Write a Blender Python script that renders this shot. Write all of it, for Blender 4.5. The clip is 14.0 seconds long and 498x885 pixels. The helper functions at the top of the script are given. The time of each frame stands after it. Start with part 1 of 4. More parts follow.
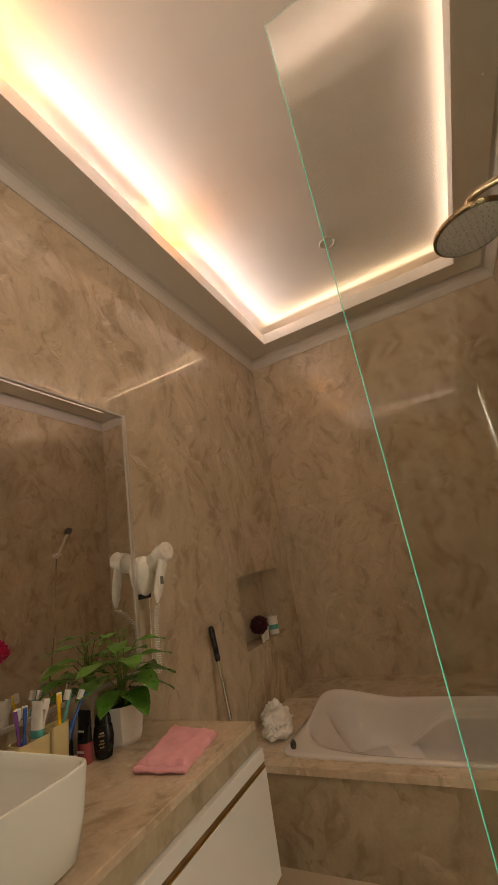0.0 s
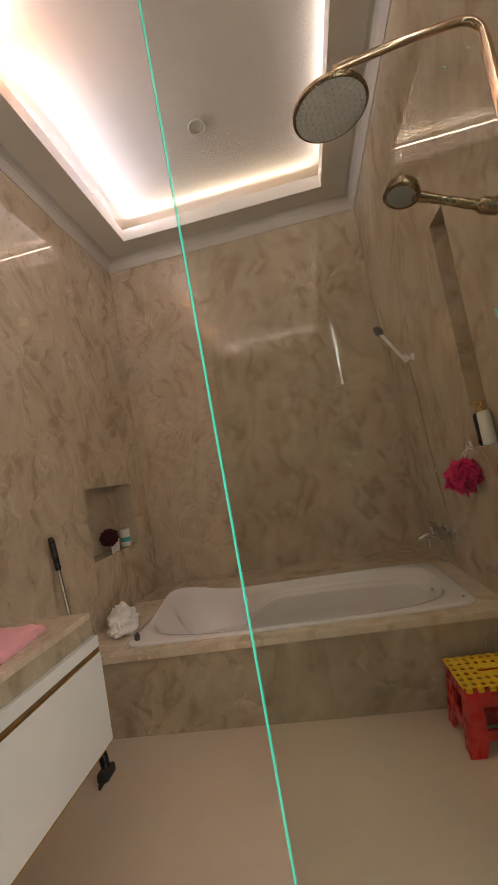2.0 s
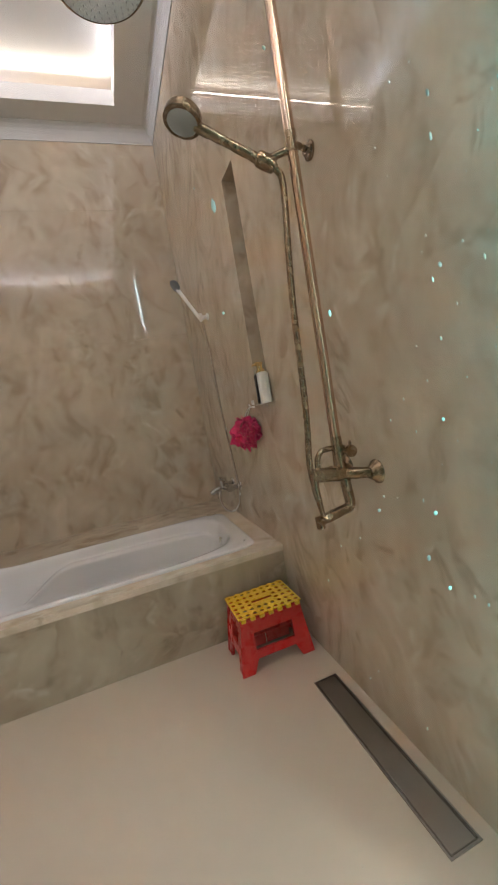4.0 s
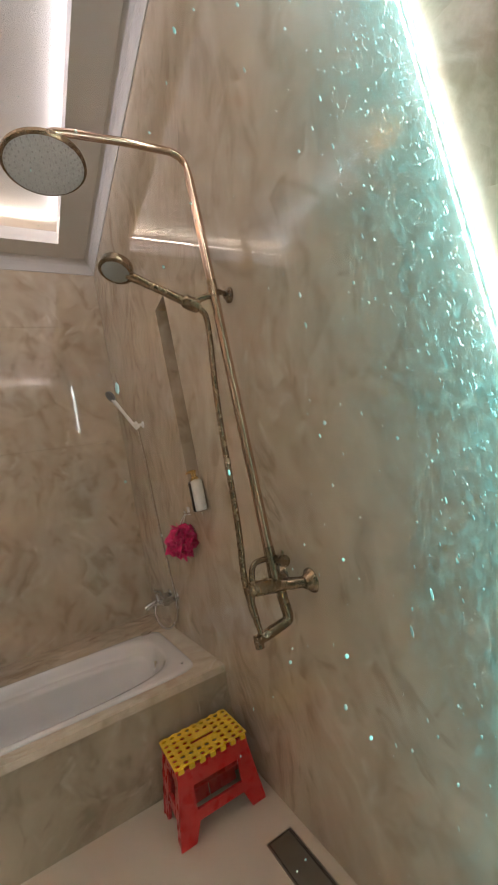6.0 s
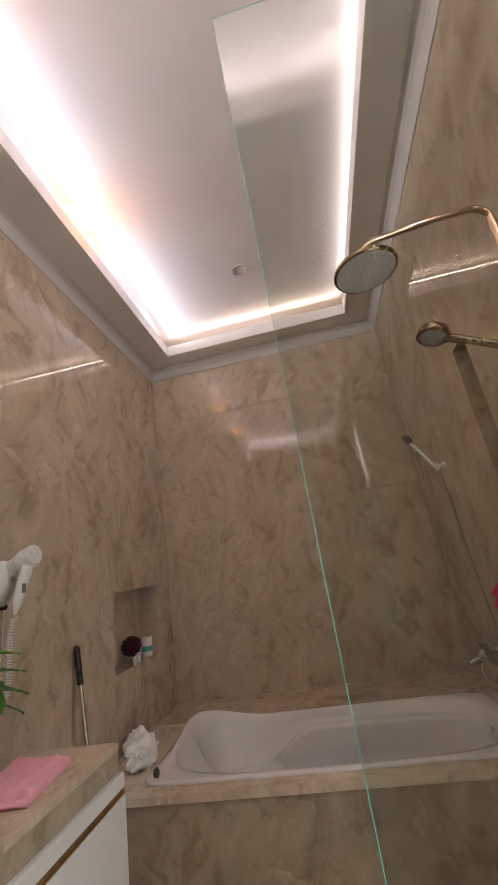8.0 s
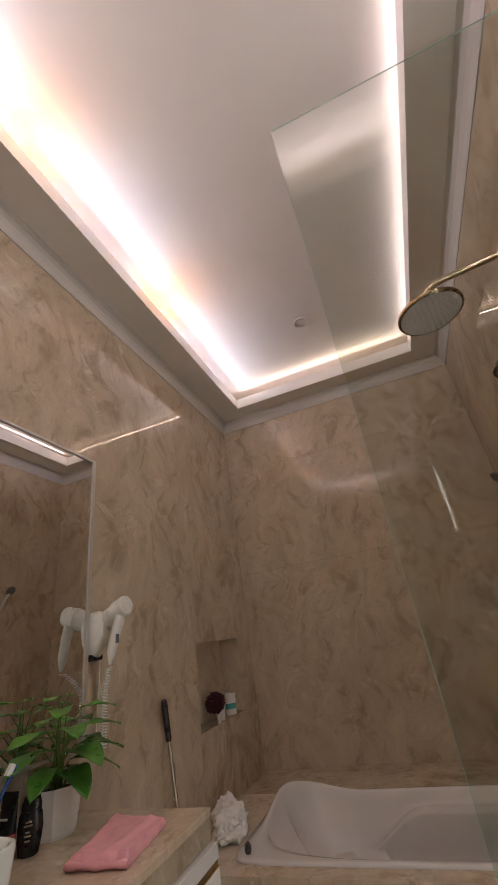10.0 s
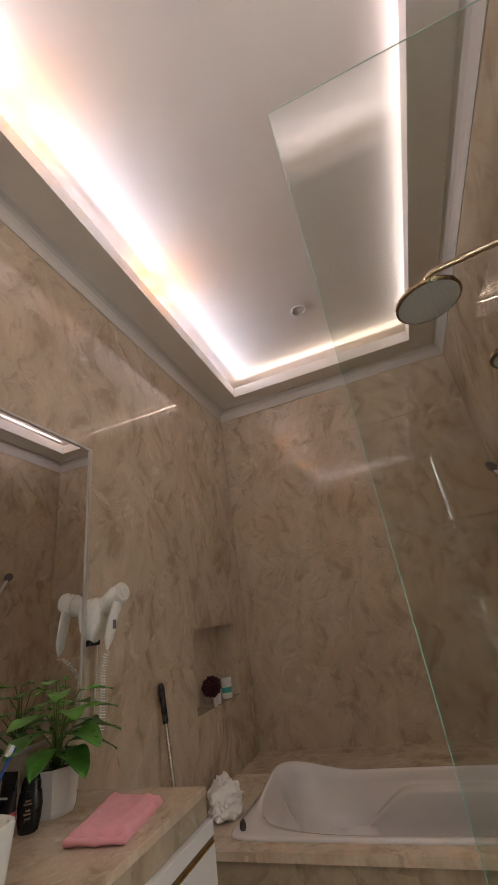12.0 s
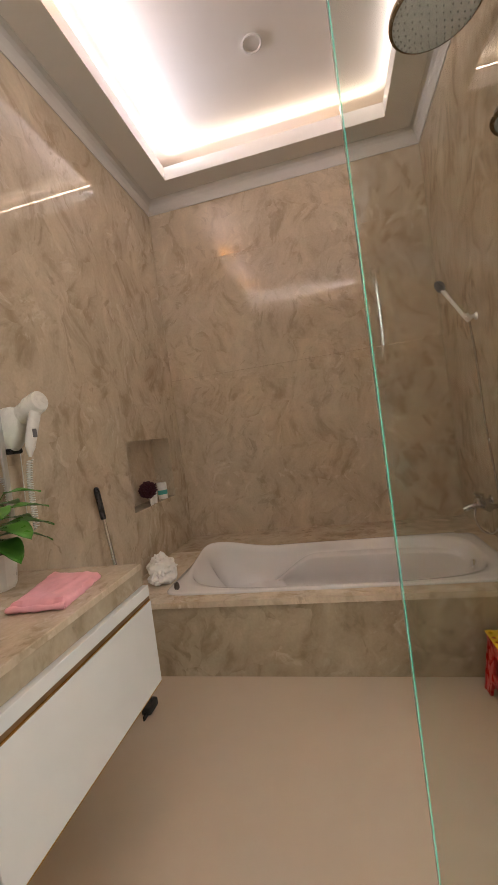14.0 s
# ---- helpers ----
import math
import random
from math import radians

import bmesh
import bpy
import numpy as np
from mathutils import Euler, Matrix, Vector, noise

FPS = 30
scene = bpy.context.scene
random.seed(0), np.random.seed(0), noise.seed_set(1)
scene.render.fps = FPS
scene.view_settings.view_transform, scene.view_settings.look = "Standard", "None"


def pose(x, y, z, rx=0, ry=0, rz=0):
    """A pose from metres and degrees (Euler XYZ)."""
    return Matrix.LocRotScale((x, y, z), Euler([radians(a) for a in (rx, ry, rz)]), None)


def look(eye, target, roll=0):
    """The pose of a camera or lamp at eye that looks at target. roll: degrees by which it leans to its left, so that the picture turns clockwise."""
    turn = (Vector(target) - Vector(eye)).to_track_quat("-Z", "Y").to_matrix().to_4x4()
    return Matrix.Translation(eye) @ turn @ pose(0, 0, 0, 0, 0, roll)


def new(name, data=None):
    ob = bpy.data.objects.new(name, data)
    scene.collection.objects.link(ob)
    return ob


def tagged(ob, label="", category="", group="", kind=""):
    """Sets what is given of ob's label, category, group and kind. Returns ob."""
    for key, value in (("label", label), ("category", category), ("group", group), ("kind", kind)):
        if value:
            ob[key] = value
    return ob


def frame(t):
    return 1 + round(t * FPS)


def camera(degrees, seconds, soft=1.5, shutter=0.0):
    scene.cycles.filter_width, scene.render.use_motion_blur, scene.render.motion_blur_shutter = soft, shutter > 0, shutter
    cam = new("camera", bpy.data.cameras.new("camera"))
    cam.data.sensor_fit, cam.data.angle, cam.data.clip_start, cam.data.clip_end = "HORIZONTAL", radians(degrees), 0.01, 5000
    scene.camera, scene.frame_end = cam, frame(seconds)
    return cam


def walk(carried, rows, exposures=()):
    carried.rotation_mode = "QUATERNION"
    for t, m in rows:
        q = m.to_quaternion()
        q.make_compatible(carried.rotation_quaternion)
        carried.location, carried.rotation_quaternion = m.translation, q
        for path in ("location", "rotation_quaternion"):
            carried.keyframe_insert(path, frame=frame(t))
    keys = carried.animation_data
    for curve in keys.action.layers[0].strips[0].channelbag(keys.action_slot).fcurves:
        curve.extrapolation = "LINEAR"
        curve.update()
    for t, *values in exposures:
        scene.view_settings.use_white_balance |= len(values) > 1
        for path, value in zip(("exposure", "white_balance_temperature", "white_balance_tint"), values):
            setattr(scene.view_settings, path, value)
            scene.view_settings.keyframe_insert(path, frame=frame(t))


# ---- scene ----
cam = camera(65.2, 14.0)
PATH = [
    (0, (1.3763, -3.2853, 1.336), (0.5633, -1.5543, 1.922), -9.7),
    (0.5, (1.3659, -3.2961, 1.278), (0.5779, -1.5251, 1.77), -9.3),
    (1, (1.382, -3.279, 1.24), (0.717, -1.432, 1.621), -10.0),
    (1.5, (1.39, -3.228, 1.198), (0.935, -1.297, 1.455), -10.7),
    (2, (1.403, -3.191, 1.189), (1.132, -1.215, 1.337), -10.4),
    (2.5, (1.416, -3.1751, 1.185), (1.319, -1.1791, 1.243), -10.5),
    (3, (1.4317, -3.1519, 1.175), (1.5607, -1.1559, 1.128), -10.9),
    (3.5, (1.463, -3.134, 1.156), (1.838, -1.174, 1.018), -10.9),
    (4, (1.489, -3.111, 1.147), (2.112, -1.223, 0.936), -9.9),
    (6.5, (1.518, -3.164, 1.219), (2.492, -1.444, 1.522), -12.8),
    (7, (1.4388, -3.1928, 1.246), (1.9648, -1.3008, 1.625), -12.0),
    (7.5, (1.3768, -3.224, 1.248), (1.4438, -1.285, 1.736), -10.8),
    (8, (1.3344, -3.2647, 1.255), (1.0614, -1.3847, 1.881), -9.1),
    (8.5, (1.321, -3.292, 1.257), (0.853, -1.504, 2.022), -8.1),
    (9, (1.3285, -3.3015, 1.259), (0.8025, -1.5615, 2.094), -8.2),
    (11.5, (1.329, -3.312, 1.259), (0.769, -1.617, 2.16), -8.9),
    (12, (1.332, -3.308, 1.257), (0.777, -1.577, 2.091), -8.6),
    (12.5, (1.319, -3.276, 1.254), (0.795, -1.454, 1.891), -8.1),
    (13, (1.3028, -3.2153, 1.244), (0.8388, -1.3043, 1.61), -7.7),
    (13.5, (1.2926, -3.1663, 1.222), (0.8716, -1.2153, 1.345), -7.3),
    (14, (1.2914, -3.1578, 1.217), (0.8654, -1.2038, 1.17), -7.7),
]
EXPOSURES = [(0, 2.05, 10000, 22), (0.5, 2.08, 8200, 16), (1.5, 2.28, 7400, 18), (3, 2.88, 6700, 17), (4, 3.28, 5850, 13), (6.5, 2.88, 6300, 18), (7.5, 2.58, 6400, 19), (9, 2.12, 6900, 22), (11.5, 2.06, 6850, 20), (12.5, 2.16, 6950, 19), (14, 2.76, 7000, 17)]
walk(cam, [(t, look(eye, target, roll)) for t, eye, target, roll in PATH], EXPOSURES)

# ---- world and large lights ----
world = bpy.data.worlds.new("world")
scene.world = world
world.use_nodes = True
world.node_tree.nodes["Background"].inputs[0].default_value = (0.02, 0.018, 0.016, 1)
world.node_tree.nodes["Background"].inputs[1].default_value = 0.2

LED_WHITE, LED_SIDE, LED_WARM, LED_AMBER, LED_TEAL = 0.8, 0.8, 0.8, 1.2, 4.0
LEFT_W, RIGHT_W, END_W, REAR_W, AMBER_W, STRIP_W = 0.78, 0.14, 0.22, 1.8, 2.6, 0.5

# room: x across (left wall 0), y along (end wall 0, camera side negative), z up
W, REAR, SOFFIT, TRAY = 2.166, -4.01, 3.252, 3.462
TX0, TX1, TY0, TY1 = 0.270, 1.907, -3.74, -0.230
LIP = 0.100


# ---- materials ----
def mat(name):
    m = bpy.data.materials.new(name)
    m.use_nodes = True
    nt = m.node_tree
    return m, nt, nt.nodes["Principled BSDF"]


def noise_tex(nt, vec, scale, detail=4.0, rough=0.55, dist=0.0):
    n = nt.nodes.new("ShaderNodeTexNoise")
    n.inputs["Scale"].default_value = scale
    n.inputs["Detail"].default_value = detail
    n.inputs["Roughness"].default_value = rough
    n.inputs["Distortion"].default_value = dist
    if vec is not None:
        nt.links.new(vec, n.inputs["Vector"])
    return n


def ramp(nt, src, stops):
    r = nt.nodes.new("ShaderNodeValToRGB")
    e = r.color_ramp.elements
    e[0].position, e[0].color = stops[0][0], (*stops[0][1], 1)
    e[1].position, e[1].color = stops[-1][0], (*stops[-1][1], 1)
    for p, c in stops[1:-1]:
        x = e.new(p)
        x.color = (*c, 1)
    nt.links.new(src, r.inputs[0])
    return r


def mix_rgb(nt, fac, a, b, blend="MIX"):
    m = nt.nodes.new("ShaderNodeMix")
    m.data_type, m.blend_type = "RGBA", blend
    for sock, v in ((m.inputs[0], fac), (m.inputs[6], a), (m.inputs[7], b)):
        if isinstance(v, (int, float)):
            sock.default_value = v
        elif isinstance(v, tuple):
            sock.default_value = (*v, 1)
        else:
            nt.links.new(v, sock)
    return m.outputs[2]


def bump(nt, height, strength, distance=0.002):
    b = nt.nodes.new("ShaderNodeBump")
    b.inputs["Strength"].default_value = strength
    b.inputs["Distance"].default_value = distance
    nt.links.new(height, b.inputs["Height"])
    return b.outputs[0]


def coords(nt, scale=(1, 1, 1), rot=(0, 0, 0), loc=(0, 0, 0)):
    tc = nt.nodes.new("ShaderNodeTexCoord")
    mp = nt.nodes.new("ShaderNodeMapping")
    mp.inputs["Scale"].default_value = scale
    mp.inputs["Rotation"].default_value = [radians(a) for a in rot]
    mp.inputs["Location"].default_value = loc
    nt.links.new(tc.outputs["Object"], mp.inputs["Vector"])
    return mp.outputs[0]


def marble(name, light, mid, dark, vein, axis=(0, 1, 0), scale=1.0, gloss=0.03, loc=(0, 0, 0), amount=1.0):
    """Polished brown-beige marble: clouds, and fans of feathered streaks whose way changes from patch to patch."""
    m, nt, p = mat(name)
    base = coords(nt, (scale,) * 3, (0, 0, 0), loc)

    def warped(vec, size, reach, detail=2):
        w = noise_tex(nt, vec, size, detail, 0.5)
        off = nt.nodes.new("ShaderNodeVectorMath")
        off.operation = "SUBTRACT"
        nt.links.new(w.outputs["Color"], off.inputs[0])
        off.inputs[1].default_value = (0.5, 0.5, 0.5)
        add = nt.nodes.new("ShaderNodeVectorMath")
        add.operation = "MULTIPLY_ADD"
        nt.links.new(off.outputs[0], add.inputs[0])
        add.inputs[1].default_value = (reach,) * 3
        nt.links.new(vec, add.inputs[2])
        return add.outputs[0]

    def fans(vec, cells, swing, stretch, size, detail):
        """Streaks that lie another way in each cell."""
        vo = nt.nodes.new("ShaderNodeTexVoronoi")
        vo.inputs["Scale"].default_value = cells
        nt.links.new(vec, vo.inputs["Vector"])
        sep = nt.nodes.new("ShaderNodeSeparateColor")
        nt.links.new(vo.outputs["Color"], sep.inputs[0])
        ang = nt.nodes.new("ShaderNodeMapRange")
        ang.inputs["To Min"].default_value, ang.inputs["To Max"].default_value = -swing, swing
        nt.links.new(sep.outputs[0], ang.inputs["Value"])
        vr = nt.nodes.new("ShaderNodeVectorRotate")
        vr.inputs["Axis"].default_value = axis
        nt.links.new(vec, vr.inputs["Vector"])
        nt.links.new(vo.outputs["Position"], vr.inputs["Center"])
        nt.links.new(ang.outputs[0], vr.inputs["Angle"])
        st = nt.nodes.new("ShaderNodeMapping")
        st.inputs["Scale"].default_value = (1, 1, stretch)
        nt.links.new(vr.outputs[0], st.inputs[0])
        return noise_tex(nt, st.outputs[0], size, detail, 0.60, 0.25).outputs[0]

    soft = warped(base, 2.2, 0.30)
    fine = warped(soft, 8.0, 0.07, 4)
    clouds = noise_tex(nt, soft, 1.9, 4, 0.55, 0.3).outputs[0]
    col = ramp(nt, clouds, [(0.32, mid), (0.50, tuple((a + b) / 2 for a, b in zip(mid, light))), (0.66, light)]).outputs[0]
    f1 = fans(fine, 3.6, 0.9, 0.36, 8.5, 6)
    c1 = ramp(nt, f1, [(0.34, tuple(d / l for d, l in zip(dark, light))), (0.46, (0.93, 0.92, 0.91)), (0.55, (1.0, 1.0, 1.0)), (0.68, (1.12, 1.12, 1.12))]).outputs[0]
    col = mix_rgb(nt, 0.85 * amount, col, c1, "MULTIPLY")
    f2 = fans(fine, 6.0, 1.1, 0.34, 17.0, 4)
    where = ramp(nt, noise_tex(nt, soft, 3.2, 3).outputs[0], [(0.46, (0, 0, 0)), (0.62, (0.75 * amount,) * 3)]).outputs[0]
    pale = mix_rgb(nt, 1.0, ramp(nt, f2, [(0.55, (0, 0, 0)), (0.68, (1, 1, 1))]).outputs[0], where, "MULTIPLY")
    col = mix_rgb(nt, pale, col, vein)
    where2 = ramp(nt, noise_tex(nt, soft, 2.7, 3).outputs[0], [(0.42, (0.65 * amount,) * 3), (0.56, (0, 0, 0))]).outputs[0]
    deep = mix_rgb(nt, 1.0, ramp(nt, f2, [(0.33, (1, 1, 1)), (0.44, (0, 0, 0))]).outputs[0], where2, "MULTIPLY")
    col = mix_rgb(nt, deep, col, tuple(c * 0.80 for c in dark))
    grain = ramp(nt, noise_tex(nt, base, 70, 3).outputs[0], [(0.3, (0.95, 0.945, 0.94)), (0.7, (1.04, 1.04, 1.04))]).outputs[0]
    col = mix_rgb(nt, 1.0, col, grain, "MULTIPLY")
    nt.links.new(col, p.inputs["Base Color"])
    rr = ramp(nt, noise_tex(nt, base, 5, 4).outputs[0], [(0.3, (gloss * 0.75,) * 3), (0.75, (gloss * 1.5,) * 3)]).outputs[0]
    nt.links.new(rr, p.inputs["Roughness"])
    p.inputs["IOR"].default_value = 1.5
    nt.links.new(bump(nt, noise_tex(nt, base, 1.6, 2).outputs[0], 0.010, 0.004), p.inputs["Normal"])
    return m


def plain(name, color, rough=0.5, metal=0.0, vary=0.06, scale=12.0, bumps=0.05, coat=0.0, ior=1.45, spread=0.25):
    m, nt, p = mat(name)
    c = coords(nt)
    n = noise_tex(nt, c, scale, 5)
    lo = tuple(v * (1 - vary) for v in color)
    hi = tuple(min(1, v * (1 + vary)) for v in color)
    nt.links.new(ramp(nt, n.outputs[0], [(0.3, lo), (0.7, hi)]).outputs[0], p.inputs["Base Color"])
    r = ramp(nt, noise_tex(nt, c, scale * 2.7, 4).outputs[0], [(0.3, (rough * (1 - spread),) * 3), (0.75, (min(1, rough * (1 + spread)),) * 3)])
    nt.links.new(r.outputs[0], p.inputs["Roughness"])
    p.inputs["Metallic"].default_value = metal
    p.inputs["Coat Weight"].default_value = coat
    p.inputs["IOR"].default_value = ior
    if bumps:
        nt.links.new(bump(nt, noise_tex(nt, c, scale * 6, 3).outputs[0], bumps, 0.001), p.inputs["Normal"])
    return m


def glow(name, color, strength):
    m, nt, p = mat(name)
    nt.nodes.remove(p)
    e = nt.nodes.new("ShaderNodeEmission")
    e.inputs[0].default_value, e.inputs[1].default_value = (*color, 1), strength
    nt.links.new(e.outputs[0], nt.nodes["Material Output"].inputs[0])
    m.cycles.emission_sampling = "NONE"
    return m


def screen_glass(name, tint, film, shine=True):
    """Clear pane: tinted see-through body with a mirror-like face; with film, misty streaks with the wall strip's teal
    glow put into their colour and emission, thickening towards its wall end.
    """
    m, nt, p = mat(name)
    nt.nodes.remove(p)
    tr = nt.nodes.new("ShaderNodeBsdfTransparent")
    tr.inputs[0].default_value = (*tint, 1)
    gl = nt.nodes.new("ShaderNodeBsdfGlossy")
    gl.inputs["Roughness"].default_value = 0.0
    lw = nt.nodes.new("ShaderNodeLayerWeight")
    p5 = nt.nodes.new("ShaderNodeMath")
    p5.operation = "POWER"
    nt.links.new(lw.outputs["Facing"], p5.inputs[0])
    p5.inputs[1].default_value = 4.0
    fr = nt.nodes.new("ShaderNodeMapRange")
    fr.inputs["To Min"].default_value, fr.inputs["To Max"].default_value = 0.022, 0.9
    nt.links.new(p5.outputs[0], fr.inputs["Value"])
    mx = nt.nodes.new("ShaderNodeMixShader")
    nt.links.new(fr.outputs[0], mx.inputs[0])
    nt.links.new(tr.outputs[0], mx.inputs[1])
    nt.links.new(gl.outputs[0], mx.inputs[2])
    out = mx.outputs[0] if shine else tr.outputs[0]
    if film:
        c = coords(nt)
        sx = nt.nodes.new("ShaderNodeSeparateXYZ")
        nt.links.new(c, sx.inputs[0])
        rg = nt.nodes.new("ShaderNodeMapRange")
        rg.inputs["From Min"].default_value, rg.inputs["From Max"].default_value = 1.66, 2.16
        nt.links.new(sx.outputs[0], rg.inputs["Value"])
        pw = nt.nodes.new("ShaderNodeMath")
        pw.operation = "POWER"
        nt.links.new(rg.outputs[0], pw.inputs[0])
        pw.inputs[1].default_value = 2.0
        runs = nt.nodes.new("ShaderNodeMapping")
        runs.inputs["Scale"].default_value = (110, 10, 70)
        nt.links.new(c, runs.inputs[0])
        nz = ramp(nt, noise_tex(nt, runs.outputs[0], 1.0, 6, 0.7, 0.6).outputs[0], [(0.40, (0.12,) * 3), (0.54, (0.38,) * 3), (0.68, (1.0,) * 3)])
        mu = nt.nodes.new("ShaderNodeMath")
        mu.operation = "MULTIPLY"
        nt.links.new(pw.outputs[0], mu.inputs[0])
        nt.links.new(nz.outputs[0], mu.inputs[1])
        mu2 = nt.nodes.new("ShaderNodeMath")
        mu2.operation = "MULTIPLY"
        nt.links.new(mu.outputs[0], mu2.inputs[0])
        mu2.inputs[1].default_value = film
        df = nt.nodes.new("ShaderNodeBsdfTranslucent")
        df.inputs[0].default_value = (0.50, 0.82, 0.76, 1)
        m2 = nt.nodes.new("ShaderNodeMixShader")
        nt.links.new(mu2.outputs[0], m2.inputs[0])
        nt.links.new(out, m2.inputs[1])
        d2 = nt.nodes.new("ShaderNodeBsdfDiffuse")
        d2.inputs[0].default_value = (0.50, 0.82, 0.76, 1)
        ad = nt.nodes.new("ShaderNodeMixShader")
        ad.inputs[0].default_value = 0.5
        nt.links.new(df.outputs[0], ad.inputs[1])
        nt.links.new(d2.outputs[0], ad.inputs[2])
        nt.links.new(ad.outputs[0], m2.inputs[2])
        out = m2.outputs[0]
        # teal emission stands in for the strip's light scattered in the glass
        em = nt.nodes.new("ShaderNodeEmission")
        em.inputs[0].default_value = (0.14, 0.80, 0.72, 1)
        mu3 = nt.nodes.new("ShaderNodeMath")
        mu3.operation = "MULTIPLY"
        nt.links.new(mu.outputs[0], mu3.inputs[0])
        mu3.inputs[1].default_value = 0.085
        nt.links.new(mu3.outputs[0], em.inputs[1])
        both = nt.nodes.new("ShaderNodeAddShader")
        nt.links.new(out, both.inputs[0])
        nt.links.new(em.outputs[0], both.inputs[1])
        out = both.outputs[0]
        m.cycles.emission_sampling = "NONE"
    nt.links.new(out, nt.nodes["Material Output"].inputs[0])
    return m


LT, MD, DK, VN = (0.635, 0.535, 0.412), (0.555, 0.455, 0.338), (0.435, 0.343, 0.240), (0.74, 0.65, 0.53)
M_WALL_B = marble("marble_end_wall", LT, MD, DK, VN)
M_WALL_L = marble("marble_side_wall", LT, MD, DK, VN, (1, 0, 0), loc=(3, 1, 7))
M_WALL_R = marble("marble_shower_wall", LT, MD, DK, VN, (1, 0, 0), loc=(9, 4, 2))
M_APRON = marble("marble_dark_front", (0.50, 0.42, 0.31), (0.43, 0.355, 0.255), (0.32, 0.26, 0.175), (0.62, 0.54, 0.43), loc=(5, 2, 1))
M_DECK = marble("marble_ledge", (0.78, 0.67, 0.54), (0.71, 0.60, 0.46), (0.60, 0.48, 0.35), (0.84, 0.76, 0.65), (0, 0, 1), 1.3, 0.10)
M_COUNTER = marble("marble_counter", (0.64, 0.53, 0.40), (0.56, 0.45, 0.33), (0.44, 0.35, 0.24), VN, (0, 0, 1), 1.3, 0.12)
M_GROUT = plain("beige_grout", (0.46, 0.38, 0.28), 0.8, vary=0.1, scale=30)
M_FLOOR = plain("beige_porcelain", (0.65, 0.545, 0.43), 0.30, vary=0.03, scale=2.2, bumps=0, spread=0.03)
M_PAINT = plain("white_ceiling_paint", (0.80, 0.78, 0.75), 0.55, vary=0.025, scale=3, bumps=0)
M_CROWN = plain("white_moulding_paint", (0.64, 0.62, 0.59), 0.6, vary=0.02, scale=5, bumps=0.02)
M_TUB = plain("white_acrylic", (0.80, 0.78, 0.77), 0.09, vary=0.02, scale=4, bumps=0, coat=0.5)
M_CERAMIC = plain("white_ceramic", (0.80, 0.84, 0.80), 0.08, vary=0.015, scale=4, bumps=0, coat=0.4)
M_LACQUER = plain("white_lacquer", (0.82, 0.83, 0.82), 0.16, vary=0.02, scale=6, bumps=0.01)
M_GAP = plain("brown_groove_wood", (0.20, 0.115, 0.055), 0.4, vary=0.3, scale=18)
M_BRASS = plain("antique_brass", (0.31, 0.225, 0.140), 0.26, 1.0, vary=0.18, scale=22, bumps=0.02)
M_COPPER = plain("rose_brass_tube", (0.60, 0.43, 0.31), 0.17, 1.0, vary=0.12, scale=14, bumps=0.015)
M_STEEL = plain("brushed_steel", (0.56, 0.54, 0.51), 0.24, 1.0, vary=0.06, scale=9, bumps=0)
M_CHROME = plain("chrome", (0.86, 0.86, 0.87), 0.15, 1.0, vary=0.04, scale=20, bumps=0)
M_SATIN = plain("satin_chrome", (0.88, 0.88, 0.88), 0.38, 1.0, vary=0.04, scale=20, bumps=0)
M_FRAME = plain("satin_aluminium", (0.62, 0.60, 0.57), 0.42, 0.7, vary=0.03, scale=6, bumps=0)
M_FACE = plain("grey_spray_face", (0.62, 0.60, 0.58), 0.35, vary=0.08, scale=40, bumps=0.05)
M_FACED = plain("dull_spray_face", (0.34, 0.33, 0.31), 0.35, vary=0.08, scale=40, bumps=0.05)
M_NOZZLE = plain("grey_rubber_nozzle", (0.42, 0.41, 0.39), 0.6, bumps=0)
M_BLACK = plain("black_plastic", (0.012, 0.012, 0.013), 0.3, vary=0.2, bumps=0.02)
M_DARKRUB = plain("dark_grey_rubber", (0.035, 0.033, 0.031), 0.55, vary=0.2)
M_WHITEPL = plain("white_plastic", (0.78, 0.77, 0.73), 0.28, vary=0.02, bumps=0.01)
M_GREYPL = plain("grey_plastic", (0.16, 0.16, 0.17), 0.4, bumps=0.01)
M_RED = plain("red_plastic", (0.62, 0.022, 0.022), 0.30, vary=0.07, bumps=0.05)
M_YELLOW = plain("yellow_plastic", (0.90, 0.55, 0.02), 0.32, vary=0.05, bumps=0.05)
M_PINK = plain("pink_mesh_nylon", (0.80, 0.02, 0.16), 0.45, vary=0.3, scale=60, bumps=0.4)
M_MAROON = plain("maroon_mesh_nylon", (0.055, 0.006, 0.014), 0.6, vary=0.4, scale=80, bumps=0.5)
M_TOWEL = plain("pink_microfibre", (0.86, 0.42, 0.47), 0.9, vary=0.06, scale=25, bumps=0.35)
M_LEAF = plain("green_leaf", (0.055, 0.20, 0.024), 0.33, vary=0.45, scale=9, bumps=0.15)
M_PALELEAF = plain("pale_leaf", (0.095, 0.30, 0.035), 0.36, vary=0.35, scale=9, bumps=0.15)
M_STEM = plain("green_stem", (0.10, 0.18, 0.03), 0.5, vary=0.2)
M_SOIL = plain("dark_soil", (0.03, 0.018, 0.010), 0.95, vary=0.5, scale=90, bumps=0.8)
M_POT = plain("white_pot", (0.80, 0.77, 0.72), 0.35, vary=0.03, scale=8, bumps=0.03)
M_CREAM = plain("cream_plastic", (0.66, 0.55, 0.30), 0.35, vary=0.04)
M_BLUE = plain("blue_plastic", (0.03, 0.12, 0.42), 0.3, vary=0.1)
